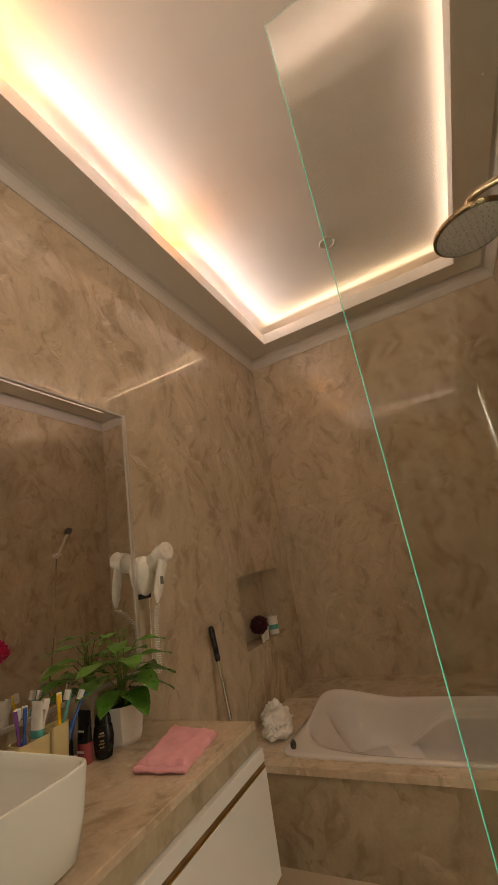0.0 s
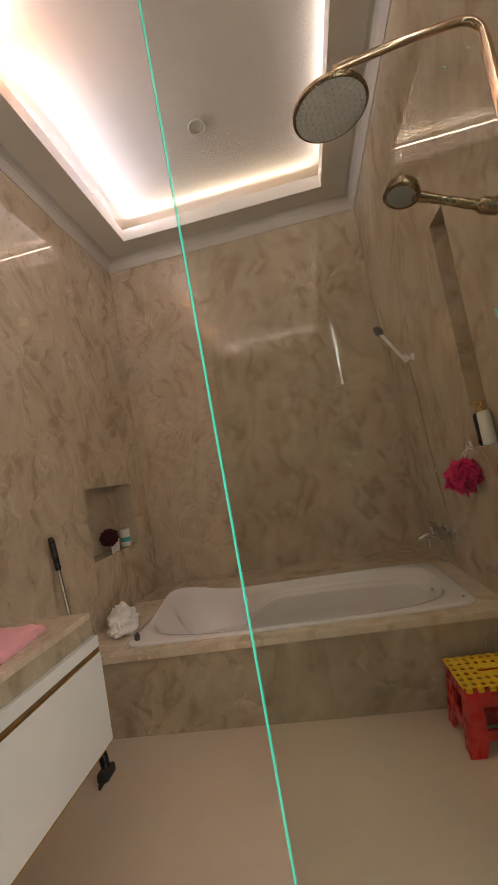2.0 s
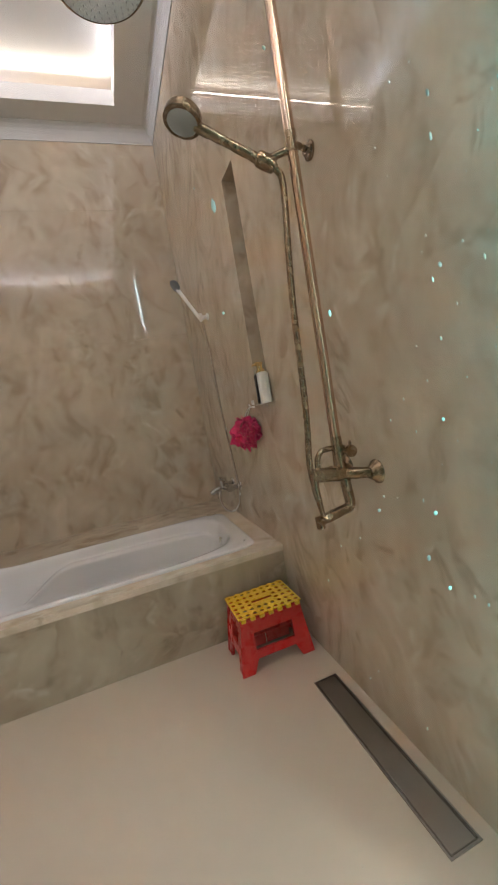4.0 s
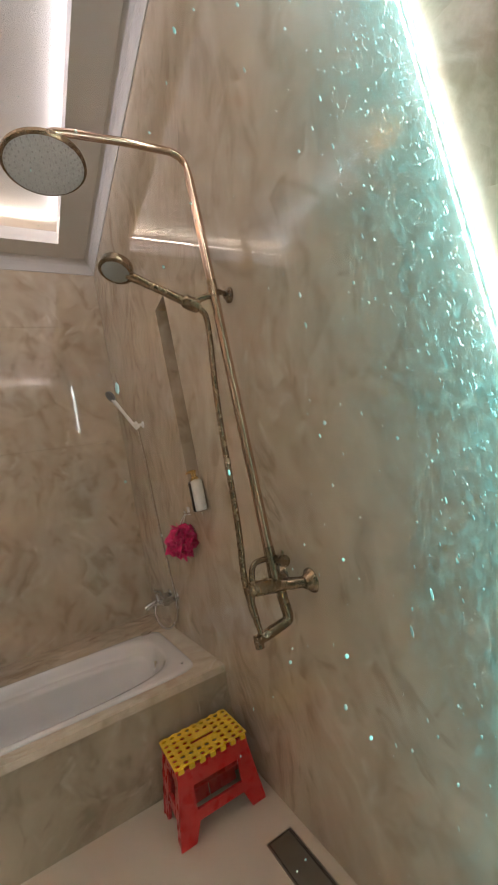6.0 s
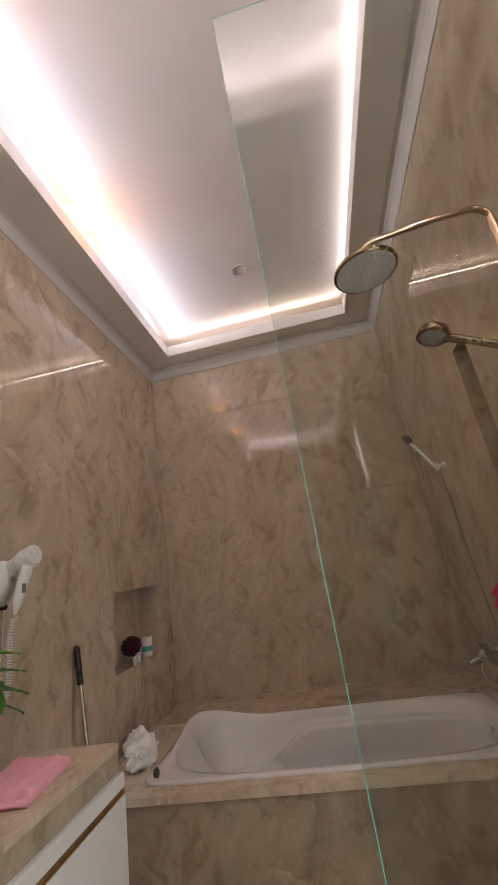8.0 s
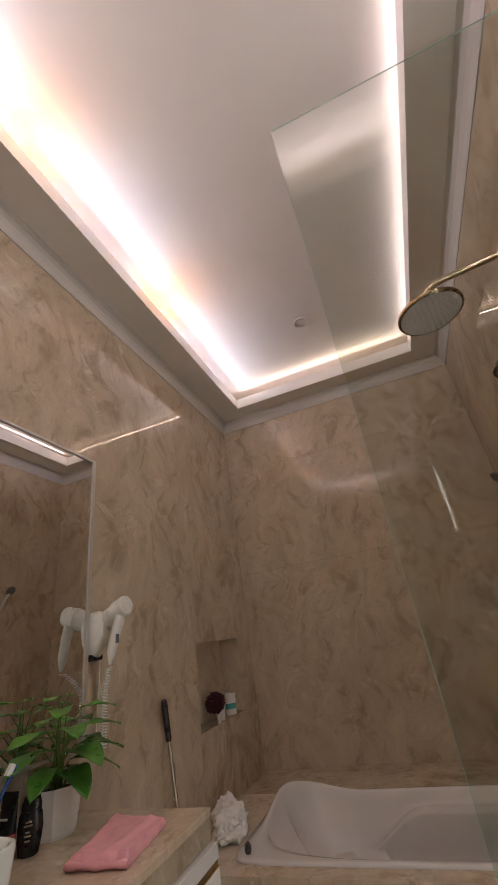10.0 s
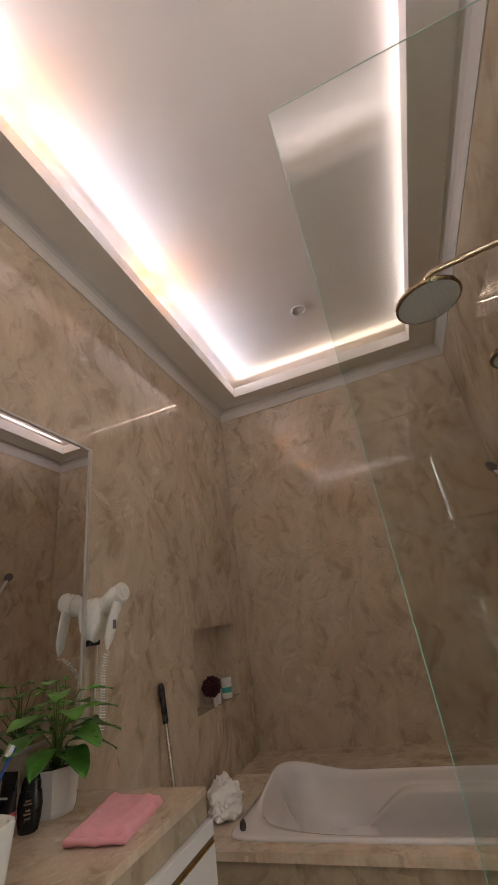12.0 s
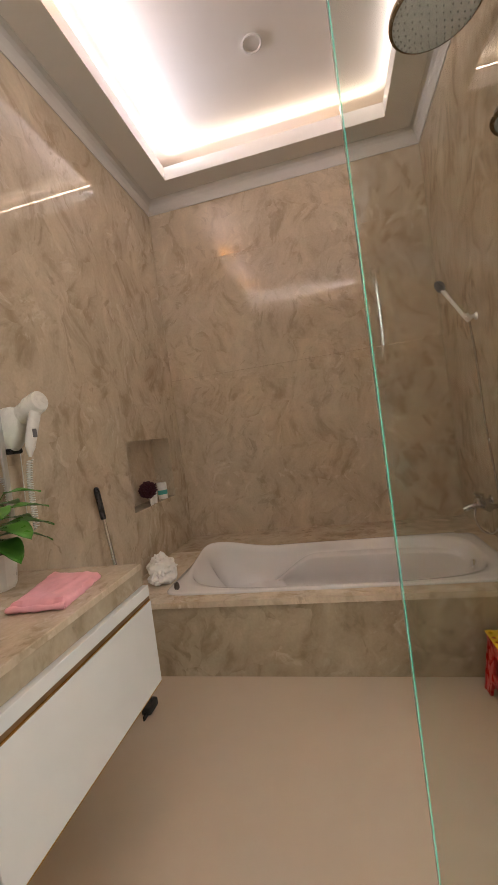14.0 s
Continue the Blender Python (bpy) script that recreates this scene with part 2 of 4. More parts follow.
M_CYAN = plain("teal_print", (0.06, 0.42, 0.38), 0.35, vary=0.08)
M_ROSE = plain("rose_clear_plastic", (0.42, 0.10, 0.11), 0.18, vary=0.1, bumps=0)
M_PURPLE = plain("purple_plastic", (0.22, 0.08, 0.35), 0.3, vary=0.1)
M_GOLD = plain("gold_pump", (0.80, 0.56, 0.22), 0.16, 1.0, vary=0.1)
M_BAG = plain("white_plastic_film", (0.88, 0.87, 0.85), 0.32, vary=0.05, scale=14, bumps=0.25)
M_STONE = plain("dark_pumice", (0.10, 0.085, 0.07), 0.8, vary=0.4, scale=60, bumps=0.6)
M_SILVER = plain("mirror_silver", (0.80, 0.80, 0.79), 0.01, 1.0, vary=0.0, bumps=0)
M_GRATE = plain("drain_steel", (0.30, 0.28, 0.26), 0.30, 1.0, vary=0.03, scale=12, bumps=0.0, spread=0.03)
M_PIT = plain("drain_channel", (0.05, 0.045, 0.04), 0.5, vary=0.3)
M_LEDW = glow("led_white", (1.0, 0.84, 0.84), LED_SIDE)
M_LEDC = glow("led_cool", (1.0, 0.83, 0.88), LED_WHITE)
M_LEDWARM = glow("led_warm", (1.0, 0.72, 0.52), LED_WARM)
M_LEDA = glow("led_amber", (1.0, 0.34, 0.04), LED_AMBER)
M_LEDT = glow("led_teal", (0.82, 1.0, 0.97), LED_TEAL)
M_LEDF = glow("led_teal_covered", (0.82, 1.0, 0.97), LED_TEAL * 0.35)
M_EDGE = glow("glass_edge_glow", (0.0, 0.80, 0.56), 0.26)
M_GLASS = screen_glass("clear_screen_glass", (0.905, 0.92, 0.90), 0)
M_GLOWFILM = screen_glass("glow_film", (1, 1, 1), 0.25, False)
M_RIM = plain("polished_glass_rim", (0.40, 0.56, 0.47), 0.12, vary=0.05, bumps=0)


# ---- mesh helpers ----
def part(name, bm, material, parent=None, label="", smooth=None):
    me = bpy.data.meshes.new(name)
    bmesh.ops.recalc_face_normals(bm, faces=bm.faces)
    if smooth is not None:
        lim = radians(smooth)
        for f in bm.faces:
            f.smooth = True
        for e in bm.edges:
            if len(e.link_faces) == 2 and e.calc_face_angle(0) > lim:
                e.smooth = False
    bm.to_mesh(me)
    bm.free()
    me.materials.append(material)
    ob = new(name, me)
    if parent is not None:
        ob.parent = parent
    if label:
        ob["label"] = label
    return ob


def thing(name, at, label, category, group=""):
    ob = new(name)
    ob.location = at
    ob.empty_display_size = 0.05
    bpy.context.view_layer.update()
    return tagged(ob, label, category, group)


def under(ob, parent):
    """Parent with the child's mesh given in world coordinates."""
    ob.parent = parent
    ob.matrix_parent_inverse = Matrix.Translation(parent.location).inverted()
    return ob


def wpart(name, bm, material, parent, label="", smooth=None):
    return under(part(name, bm, material, None, label, smooth), parent)


def subpart(name, bm, material, parent, label="", smooth=None):
    ob = part(name, bm, material, None, label, smooth)
    ob.parent = parent
    return ob


def box(bm, lo, hi, bev=0.0, seg=2):
    r = bmesh.ops.create_cube(bm, size=1.0)
    c = [(a + b) / 2 for a, b in zip(lo, hi)]
    s = [abs(b - a) for a, b in zip(lo, hi)]
    for v in r["verts"]:
        v.co = Vector((c[0] + v.co.x * s[0], c[1] + v.co.y * s[1], c[2] + v.co.z * s[2]))
    if bev:
        es = list({e for v in r["verts"] for e in v.link_edges})
        bmesh.ops.bevel(bm, geom=es, offset=bev, segments=seg, profile=0.5, affect="EDGES")
    return bm


def boxes(*items, bev=0.0):
    bm = bmesh.new()
    for lo, hi in items:
        b = bmesh.new()
        box(b, lo, hi, bev)
        me = bpy.data.meshes.new("tmp")
        b.to_mesh(me)
        b.free()
        bm.from_mesh(me)
        bpy.data.meshes.remove(me)
    return bm


def merge(*bms):
    bm = bmesh.new()
    for b in bms:
        me = bpy.data.meshes.new("tmp")
        b.to_mesh(me)
        b.free()
        bm.from_mesh(me)
        bpy.data.meshes.remove(me)
    return bm


def ring_loft(rings, closed=True, cap0=True, cap1=True):
    bm = bmesh.new()
    rows = [[bm.verts.new(p) for p in r] for r in rings]
    n = len(rows[0])
    for a, b in zip(rows, rows[1:]):
        for i in range(n if closed else n - 1):
            j = (i + 1) % n
            bm.faces.new((a[i], a[j], b[j], b[i]))
    if cap0:
        bm.faces.new(rows[0][::-1])
    if cap1:
        bm.faces.new(rows[-1])
    return bm


def frames_along(pts):
    pts = [Vector(p) for p in pts]
    out, up = [], None
    for i, p in enumerate(pts):
        d = (pts[min(i + 1, len(pts) - 1)] - pts[max(i - 1, 0)]).normalized()
        if up is None:
            up = Vector((0, 0, 1)) if abs(d.z) < 0.9 else Vector((1, 0, 0))
        up = (up - d * up.dot(d)).normalized()
        out.append((p, up, d.cross(up)))
    return out


def tube(pts, r, seg=12, cap=True):
    """A round bar along pts; r is one radius or one per point."""
    rs = r if isinstance(r, (list, tuple)) else [r] * len(pts)
    rings = []
    for (p, u, v), rad in zip(frames_along(pts), rs):
        rings.append([p + (u * math.cos(a) + v * math.sin(a)) * rad for a in (2 * math.pi * k / seg for k in range(seg))])
    return ring_loft(rings, True, cap, cap)


def bezier(pts, n=10):
    """A smooth line through pts."""
    pts = [Vector(p) for p in pts]
    ext = [pts[0] * 2 - pts[1], *pts, pts[-1] * 2 - pts[-2]]
    out = []
    for i in range(1, len(ext) - 2):
        a, b, c, d = ext[i - 1 : i + 3]
        for k in range(n):
            t = k / n
            out.append(0.5 * ((2 * b) + (c - a) * t + (2 * a - 5 * b + 4 * c - d) * t * t + (3 * b - a - 3 * c + d) * t**3))
    out.append(pts[-1])
    return out


def lathe(profile, seg=28, at=(0, 0, 0), axis=None, cap=True):
    """Turned shape: profile of (radius, height) along the axis from at."""
    rot = Vector((0, 0, 1)).rotation_difference(Vector(axis)).to_matrix() if axis is not None else Matrix.Identity(3)
    rings = []
    for r, h in profile:
        r = max(r, 1e-4)
        rings.append([Vector(at) + rot @ Vector((r * math.cos(a), r * math.sin(a), h)) for a in (2 * math.pi * k / seg for k in range(seg))])
    return ring_loft(rings, True, cap, cap)


def rrect(cx, cy, a, b, n, z, count=96):
    """Superellipse ring."""
    out = []
    for k in range(count):
        t = 2 * math.pi * k / count
        c, s = math.cos(t), math.sin(t)
        out.append(Vector((cx + a * math.copysign(abs(c) ** (2 / n), c), cy + b * math.copysign(abs(s) ** (2 / n), s), z)))
    return out


def setting(name, bm, material, label, smooth=None):
    return tagged(part(name, bm, material, None, "", smooth), label, kind="structure")


# ---- the room ----
SLAB_ROWS = [(0.0, 1.745), (1.745, 2.69), (2.69, 3.6)]
setting("floor", boxes(((-0.25, REAR - 0.2, -0.15), (W + 0.25, 0.25, 0.0))), M_FLOOR, "beige satin porcelain bathroom floor")
# side wall with the tub niche
NY0, NY1, NZ0, NZ1, ND = -0.900, -0.240, 0.806, 1.268, 0.15
setting("wall_west", boxes(
    ((-0.25, REAR, 0), (0, NY0, 3.6)), ((-0.25, NY1, 0), (0, 0, 3.6)),
    ((-0.25, NY0, 0), (0, NY1, NZ0)), ((-0.25, NY0, NZ1), (0, NY1, 3.6)),
    ((-0.25, NY0, NZ0), (-ND, NY1, NZ1))), M_WALL_L, "polished brown-beige marble wall with a recessed shelf niche")
wall_n = setting("wall_north", boxes(((-0.25, 0.012, 0), (W + 0.25, 0.2, 3.6))), M_GROUT, "polished brown-beige marble slab wall behind the bathtub")
for z0, z1 in SLAB_ROWS:
    slab = boxes(((0.0008, 0.0, z0 + 0.0008), (W - 0.0008, 0.0115, z1 - 0.0008)), bev=0.0006)
    for v in slab.verts:
        # the slabs stand out of line by a fraction of a millimetre
        v.co.y += 0.0006 * (v.co.z - z0) * (1 if z0 > 1.9 else -1) * (1 if v.co.y < 0.006 else 0)
    part("slab", slab, M_WALL_B, wall_n)
SY0, SY1, SZ0, SZ1, SD = -1.476, -1.318, 1.125, 2.160, 0.10
setting("wall_east", boxes(
    ((W, REAR, 0), (W + 0.25, SY0, 3.6)), ((W, SY1, 0), (W + 0.25, 0, 3.6)),
    ((W, SY0, 0), (W + 0.25, SY1, SZ0)), ((W, SY0, SZ1), (W + 0.25, SY1, 3.6)),
    ((W + SD, SY0, SZ0), (W + 0.25, SY1, SZ1))), M_WALL_R, "polished brown-beige marble shower wall with a tall narrow niche")
setting("wall_south", boxes(((-0.25, REAR - 0.2, 0), (W + 0.25, REAR, 3.6))), M_WALL_L, "polished brown-beige marble wall")

ce = boxes(
    ((0, TY1, SOFFIT), (W, 0, SOFFIT + 0.03)), ((0, REAR, SOFFIT), (W, TY0, SOFFIT + 0.03)),
    ((0, TY0, SOFFIT), (TX0, TY1, SOFFIT + 0.03)), ((TX1, TY0, SOFFIT), (W, TY1, SOFFIT + 0.03)),
    # upstand of the cove
    ((TX0 - 0.018, TY1, SOFFIT + 0.03), (TX1 + 0.018, TY1 + 0.018, SOFFIT + LIP)),
    ((TX0 - 0.018, TY0 - 0.018, SOFFIT + 0.03), (TX1 + 0.018, TY0, SOFFIT + LIP)),
    ((TX0 - 0.018, TY0, SOFFIT + 0.03), (TX0, TY1, SOFFIT + LIP)),
    ((TX1, TY0, SOFFIT + 0.03), (TX1 + 0.018, TY1, SOFFIT + LIP)),
    ((0, REAR, TRAY), (W, 0, TRAY + 0.1)))
setting("ceiling", ce, M_PAINT, "white tray ceiling with a lit cove round it")

# crown moulding round the room
prof = [(0.0, -0.098), (0.006, -0.097), (0.007, -0.088), (0.009, -0.084), (0.016, -0.060), (0.028, -0.034), (0.044, -0.016), (0.060, -0.006), (0.066, -0.003), (0.066, 0.0)]
rings = []
for d, h in prof:
    rings.append([Vector((d, REAR + d, SOFFIT + h)), Vector((W - d, REAR + d, SOFFIT + h)), Vector((W - d, -d, SOFFIT + h)), Vector((d, -d, SOFFIT + h))])
setting("crown_moulding", ring_loft(rings, True, False, False), M_CROWN, "white stepped crown moulding below the ceiling")


# ---- cove lighting ----
def led(name, lo, hi, material, label):
    bm = boxes((lo, hi))
    return tagged(part(name, bm, material), label, "led strip", "cove led strips")


def cove_lamp(a, b, inward, color, watts, rise=0.5, spread=180, wide=0.010):
    """Area lamp along a strip from a to b, tilted from the lip up and in over the tray; watts for each metre."""
    a, b = Vector(a), Vector(b)
    run, aim = b - a, (Vector(inward) + Vector((0, 0, rise))).normalized()
    d = bpy.data.lights.new("cove_lamp", "AREA")
    d.shape, d.size, d.size_y = "RECTANGLE", run.length, wide
    d.energy, d.color, d.spread = watts * run.length, color, radians(spread)
    ob = bpy.data.objects.new("cove_lamp", d)
    scene.collection.objects.link(ob)
    zax, xax = -aim, run.normalized()
    yax = zax.cross(xax)
    ob.matrix_world = Matrix.Translation((a + b) / 2) @ Matrix((xax, yax, zax)).transposed().to_4x4()
    return ob


LZ = SOFFIT + LIP - 0.045
YS = [(TY1 - 0.02, -1.50, M_LEDC), (-1.50, -1.66, M_LEDA), (-1.66, -2.63, M_LEDC), (-2.63, -2.79, M_LEDA), (-2.79, TY0, M_LEDC)]
for y1, y0, m in YS:
    led("led_strip", (TX0 - 0.042, y0, LZ), (TX0 - 0.030, y1, LZ + 0.012), m,
        "amber led strip piece in the ceiling cove" if m is M_LEDA else "white led strip in the ceiling cove")
for y1, y0, m in ((TY1 - 0.02, -0.55, M_LEDWARM), (-0.55, -2.35, M_LEDW), (-2.35, TY0, M_LEDWARM)):
    led("led_strip", (TX1 + 0.030, y0, LZ), (TX1 + 0.042, y1, LZ + 0.012), m, "white led strip in the ceiling cove")
for x0, x1, m in ((TX0 + 0.02, 0.75, M_LEDWARM), (0.75, 1.35, M_LEDW), (1.35, TX1 - 0.02, M_LEDWARM)):
    led("led_strip", (x0, TY1 + 0.030, LZ), (x1, TY1 + 0.042, LZ + 0.012), m, "warm white led strip in the ceiling cove")
led("led_strip", (TX0 + 0.02, TY0 - 0.042, LZ), (TX1 - 0.02, TY0 - 0.030, LZ + 0.012), M_LEDWARM, "warm white led strip in the ceiling cove")
LH = SOFFIT + LIP + 0.004
COOL, WHITE, WARM, AMBER = (0.84, 0.86, 1.0), (1.0, 0.91, 0.92), (1.0, 0.84, 0.68), (1.0, 0.40, 0.07)
for y1, y0, m in YS:
    amber = m is M_LEDA
    cove_lamp((TX0 - 0.030, y0, LH), (TX0 - 0.030, y1, LH), (1, 0, 0), AMBER if amber else COOL, AMBER_W if amber else LEFT_W, 0.9 if amber else 0.05, 180 if amber else 125)
RH = TRAY - 0.055
cove_lamp((TX1 + 0.030, TY0, RH), (TX1 + 0.030, TY1 - 0.02, RH), (-1, 0, 0), WHITE, RIGHT_W, 0.8)
cove_lamp((TX0 + 0.02, TY1 + 0.030, RH), (TX1 - 0.02, TY1 + 0.030, RH), (0, -1, 0), WARM, END_W, 0.6)
cove_lamp((TX0 + 0.02, TY0 - 0.030, LH), (TX1 - 0.02, TY0 - 0.030, LH), (0, 1, 0), WHITE, REAR_W, 0.0, 165)

# unlit ring downlight
dl = thing("downlight", (1.116, -0.825, TRAY), "unlit round white recessed ceiling downlight", "downlight")
part("rim", lathe([(0.052, 0.0), (0.060, -0.001), (0.062, -0.006), (0.055, -0.009), (0.049, -0.007), (0.047, 0.0)], 40), M_CROWN, dl, smooth=40)
part("lens", lathe([(0.047, 0.0), (0.047, -0.003), (0.001, -0.0045)], 40), M_PAINT, dl, "frosted white lens", smooth=40)


# ---- bathtub and its surround ----
DECK, FRONT = 0.400, -1.308
sur = thing("tub_surround", (W / 2, -0.65, 0), "marble-clad bathtub surround with a pale stone ledge", "tub surround")
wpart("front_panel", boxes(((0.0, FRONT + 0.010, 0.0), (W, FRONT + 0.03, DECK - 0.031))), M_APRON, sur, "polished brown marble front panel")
TXC, TYC, TA, TB = 1.172, -0.850, 0.893, 0.385
BACK = TYC + TB + 0.010
ledge = boxes(
    ((0.0, FRONT - 0.006, DECK - 0.031), (W, TYC - TB + 0.02, DECK)), ((0.0, TYC + TB - 0.02, DECK - 0.031), (W, BACK, DECK)),
    ((0.0, TYC - TB + 0.02, DECK - 0.031), (TXC - TA + 0.03, TYC + TB - 0.02, DECK)),
    ((TXC + TA - 0.03, TYC - TB + 0.02, DECK - 0.031), (W, TYC + TB - 0.02, DECK)))
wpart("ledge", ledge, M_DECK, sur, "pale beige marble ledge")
wpart("rear_shelf", boxes(((0.0, BACK + 0.001, DECK - 0.035), (W, 0.0, DECK - 0.004))), M_WALL_B, sur, "brown-beige marble shelf behind the bath")


def tub_ring(a, b, n, z, lift, back, shelf):
    """One ring of the bath. lift: its share of the raised head end; back: how far the head end slopes in; shelf: (depth, inset) of the arm rest."""
    ring = []
    for p in rrect(TXC, TYC, a, b, n, z, 200):
        u = (p.x - (TXC - TA)) / (2 * TA)
        rise = max(0.0, 1 - u / 0.30)
        rise = rise * rise * (3 - 2 * rise)
        far = 0.5 + 0.5 * max(-1.0, min(1.0, (p.y - TYC + 0.06) / 0.28))
        far = far * far * (3 - 2 * far)
        f = max(0.0, min(1.0, (p.y - TYC) / b * 2.2 - 0.5))
        f = f * f * (3 - 2 * f)
        p.z += lift * rise * (0.010 + 0.092 * far)
        p.x += back * max(0.0, 1 - u / 0.5)
        if shelf:
            # the arm rest is level along the foot half and runs down to the floor towards the head
            w = max(0.0, min(1.0, (p.x - 0.68) / 0.40))
            w = w * w * (3 - 2 * w)
            end = max(0.0, min(1.0, (1.93 - p.x) / 0.30))
            top = DECK - 0.045 - 0.195 * (1 - w) - shelf[0]
            p.z = p.z * (1 - f) + top * f
            p.y -= shelf[1] * f * (0.25 + 0.75 * math.sin(math.pi / 2 * end)) * (0.3 + 0.7 * w)
        ring.append(p)
    return ring


TUB_RINGS = [
    (TA, TB, 14, DECK + 0.001, 0, 0, None), (TA, TB, 14, DECK + 0.008, 0, 0, None), (TA - 0.006, TB - 0.006, 13, DECK + 0.013, 0, 0, None),
    (TA - 0.030, TB - 0.014, 9, DECK + 0.014, 0.12, 0, None), (TA - 0.066, TB - 0.024, 5.0, DECK + 0.015, 0.80, 0, None), (TA - 0.080, TB - 0.030, 3.8, DECK + 0.013, 1.0, 0, None),
    (TA - 0.087, TB - 0.036, 3.6, DECK + 0.002, 0.97, 0, None), (TA - 0.096, TB - 0.042, 3.4, DECK - 0.030, 0.85, 0, None),
    (TA - 0.106, TB - 0.048, 3.3, DECK - 0.060, 0.60, 0.02, (-0.002, 0.0)), (TA - 0.112, TB - 0.052, 3.3, DECK - 0.075, 0.50, 0.03, (0.0, 0.012)),
    (TA - 0.118, TB - 0.056, 3.2, DECK - 0.10, 0.40, 0.04, (0.002, 0.070)), (TA - 0.122, TB - 0.058, 3.2, DECK - 0.115, 0.35, 0.05, (0.012, 0.084)),
    (TA - 0.17, TB - 0.085, 3.0, DECK - 0.20, 0.1, 0.09, None), (TA - 0.22, TB - 0.120, 2.9, DECK - 0.29, 0, 0.17, None),
    (TA - 0.27, TB - 0.16, 2.9, DECK - 0.325, 0, 0.22, None), (TA - 0.50, TB - 0.26, 2.6, DECK - 0.335, 0, 0.2, None)]
tub = thing("bathtub", (TXC, TYC, DECK), "glossy white acrylic bathtub with a raised head end", "bathtub")
wpart("shell", ring_loft([tub_ring(*r) for r in TUB_RINGS], True, False, True), M_TUB, tub, smooth=120)
wpart("overflow", lathe([(0.026, -0.004), (0.026, 0.008), (0.020, 0.014), (0.004, 0.016)], 24, (TXC + TA - 0.118, -0.86, DECK - 0.055), (-0.95, 0, 0.32)), M_CHROME, tub, "chrome overflow cover", smooth=30)
wpart("drain_knob", lathe([(0.006, 0.0), (0.006, 0.004), (0.003, 0.005)], 16, (TXC + TA - 0.05, -1.15, DECK + 0.014)), M_GREYPL, tub, "small dark plug", smooth=40)
wpart("corner_cap", lathe([(0.035, 0.0), (0.035, 0.006), (0.028, 0.009), (0.004, 0.010)], 28, (1.99, -0.50, DECK + 0.014)), M_CHROME, tub, "round chrome cap", smooth=30)

# crumpled bag, pumice
def crumple(name, at, size, material, label, category, seed=0, sub=4):
    bm = bmesh.new()
    bmesh.ops.create_icosphere(bm, subdivisions=sub, radius=1.0)
    for v in bm.verts:
        q = v.co * 1.6 + Vector((seed, 0, 0))
        r = 0.72 + 0.30 * noise.noise(q) + 0.26 * abs(noise.noise(q * 2.3)) + 0.14 * abs(noise.noise(q * 5.1))
        v.co = Vector((v.co.x * r * size[0], v.co.y * r * size[1], v.co.z * r * size[2]))
    low = min(v.co.z for v in bm.verts)
    for v in bm.verts:
        v.co.z = max(v.co.z, low * 0.7) - low * 0.7
    ob = part(name, bm, material, None, "", 28)
    ob.location = at
    return tagged(ob, label, category)


crumple("plastic_bag", (0.185, -1.005, DECK), (0.105, 0.13, 0.085), M_BAG, "crumpled translucent white plastic bag on the tub ledge", "bag", 3)
crumple("net_sponge", (0.125, -0.90, DECK), (0.085, 0.09, 0.10), M_BAG, "crumpled white net bath sponge on the tub ledge", "sponge", 11)
crumple("pumice_stone", (0.345, -1.175, DECK + 0.014), (0.018, 0.022, 0.026), M_STONE, "small dark pumice stone on the tub ledge", "stone", 7, 3)


# ---- shower wall: thermostatic column ----
PX, PY = 2.085, -2.112
col = thing("shower_column", (PX, PY, 0.85), "antique brass exposed shower column with rain head and spout", "shower")
riser = [(PX, PY, 0.98), (PX, PY, 1.4), (PX, PY, 1.9), (PX, PY, 2.20)]
arc = [(PX - 0.055 * (1 - math.cos(a)), PY + 0.0, 2.237 + 0.055 * math.sin(a)) for a in (math.pi / 2 * k / 8 for k in range(9))]
arm = [*riser, *arc, (1.90, PY, 2.288), (1.73, PY, 2.272), (1.692, PY, 2.264), (1.668, PY, 2.247), (1.659, PY, 2.222), (1.659, PY, 2.190)]
wpart("riser_pipe", tube(arm, [0.0150] * 4 + [0.0115] * (len(arm) - 4), 16), M_COPPER, col, "polished rose brass riser pipe and arm", smooth=50)
HX, HY, HZ = 1.656, -2.105, 2.160
head = wpart("rain_head", lathe([(0.010, 0.045), (0.016, 0.040), (0.018, 0.024), (0.056, 0.020), (0.099, 0.012), (0.107, 0.006), (0.108, -0.004), (0.103, -0.008), (0.100, -0.008)], 48, (HX, HY, HZ), cap=False), M_BRASS, col, "round brass rain shower head", smooth=35)
subpart("spray_face", lathe([(0.1005, -0.0075), (0.03, -0.0085), (0.001, -0.009)], 48, (HX, HY, HZ), cap=False), M_FACE, head, "grey spray face", smooth=60).matrix_parent_inverse = Matrix.Identity(4)
nz = bmesh.new()
for ring_r, cnt in ((0.018, 6), (0.036, 12), (0.054, 18), (0.072, 24), (0.086, 30), (0.096, 36)):
    for k in range(cnt):
        a = 2 * math.pi * (k + 0.3 * ring_r * 50) / cnt
        bmesh.ops.create_cone(nz, cap_ends=True, segments=6, radius1=0.0022, radius2=0.0014, depth=0.004,
                              matrix=Matrix.Translation((HX + ring_r * math.cos(a), HY + ring_r * math.sin(a), HZ - 0.0105)) @ Matrix.Rotation(math.pi, 4, "X"))
tagged(subpart("nozzles", nz, M_NOZZLE, head, "grey rubber spray nozzles"), kind="stuff")
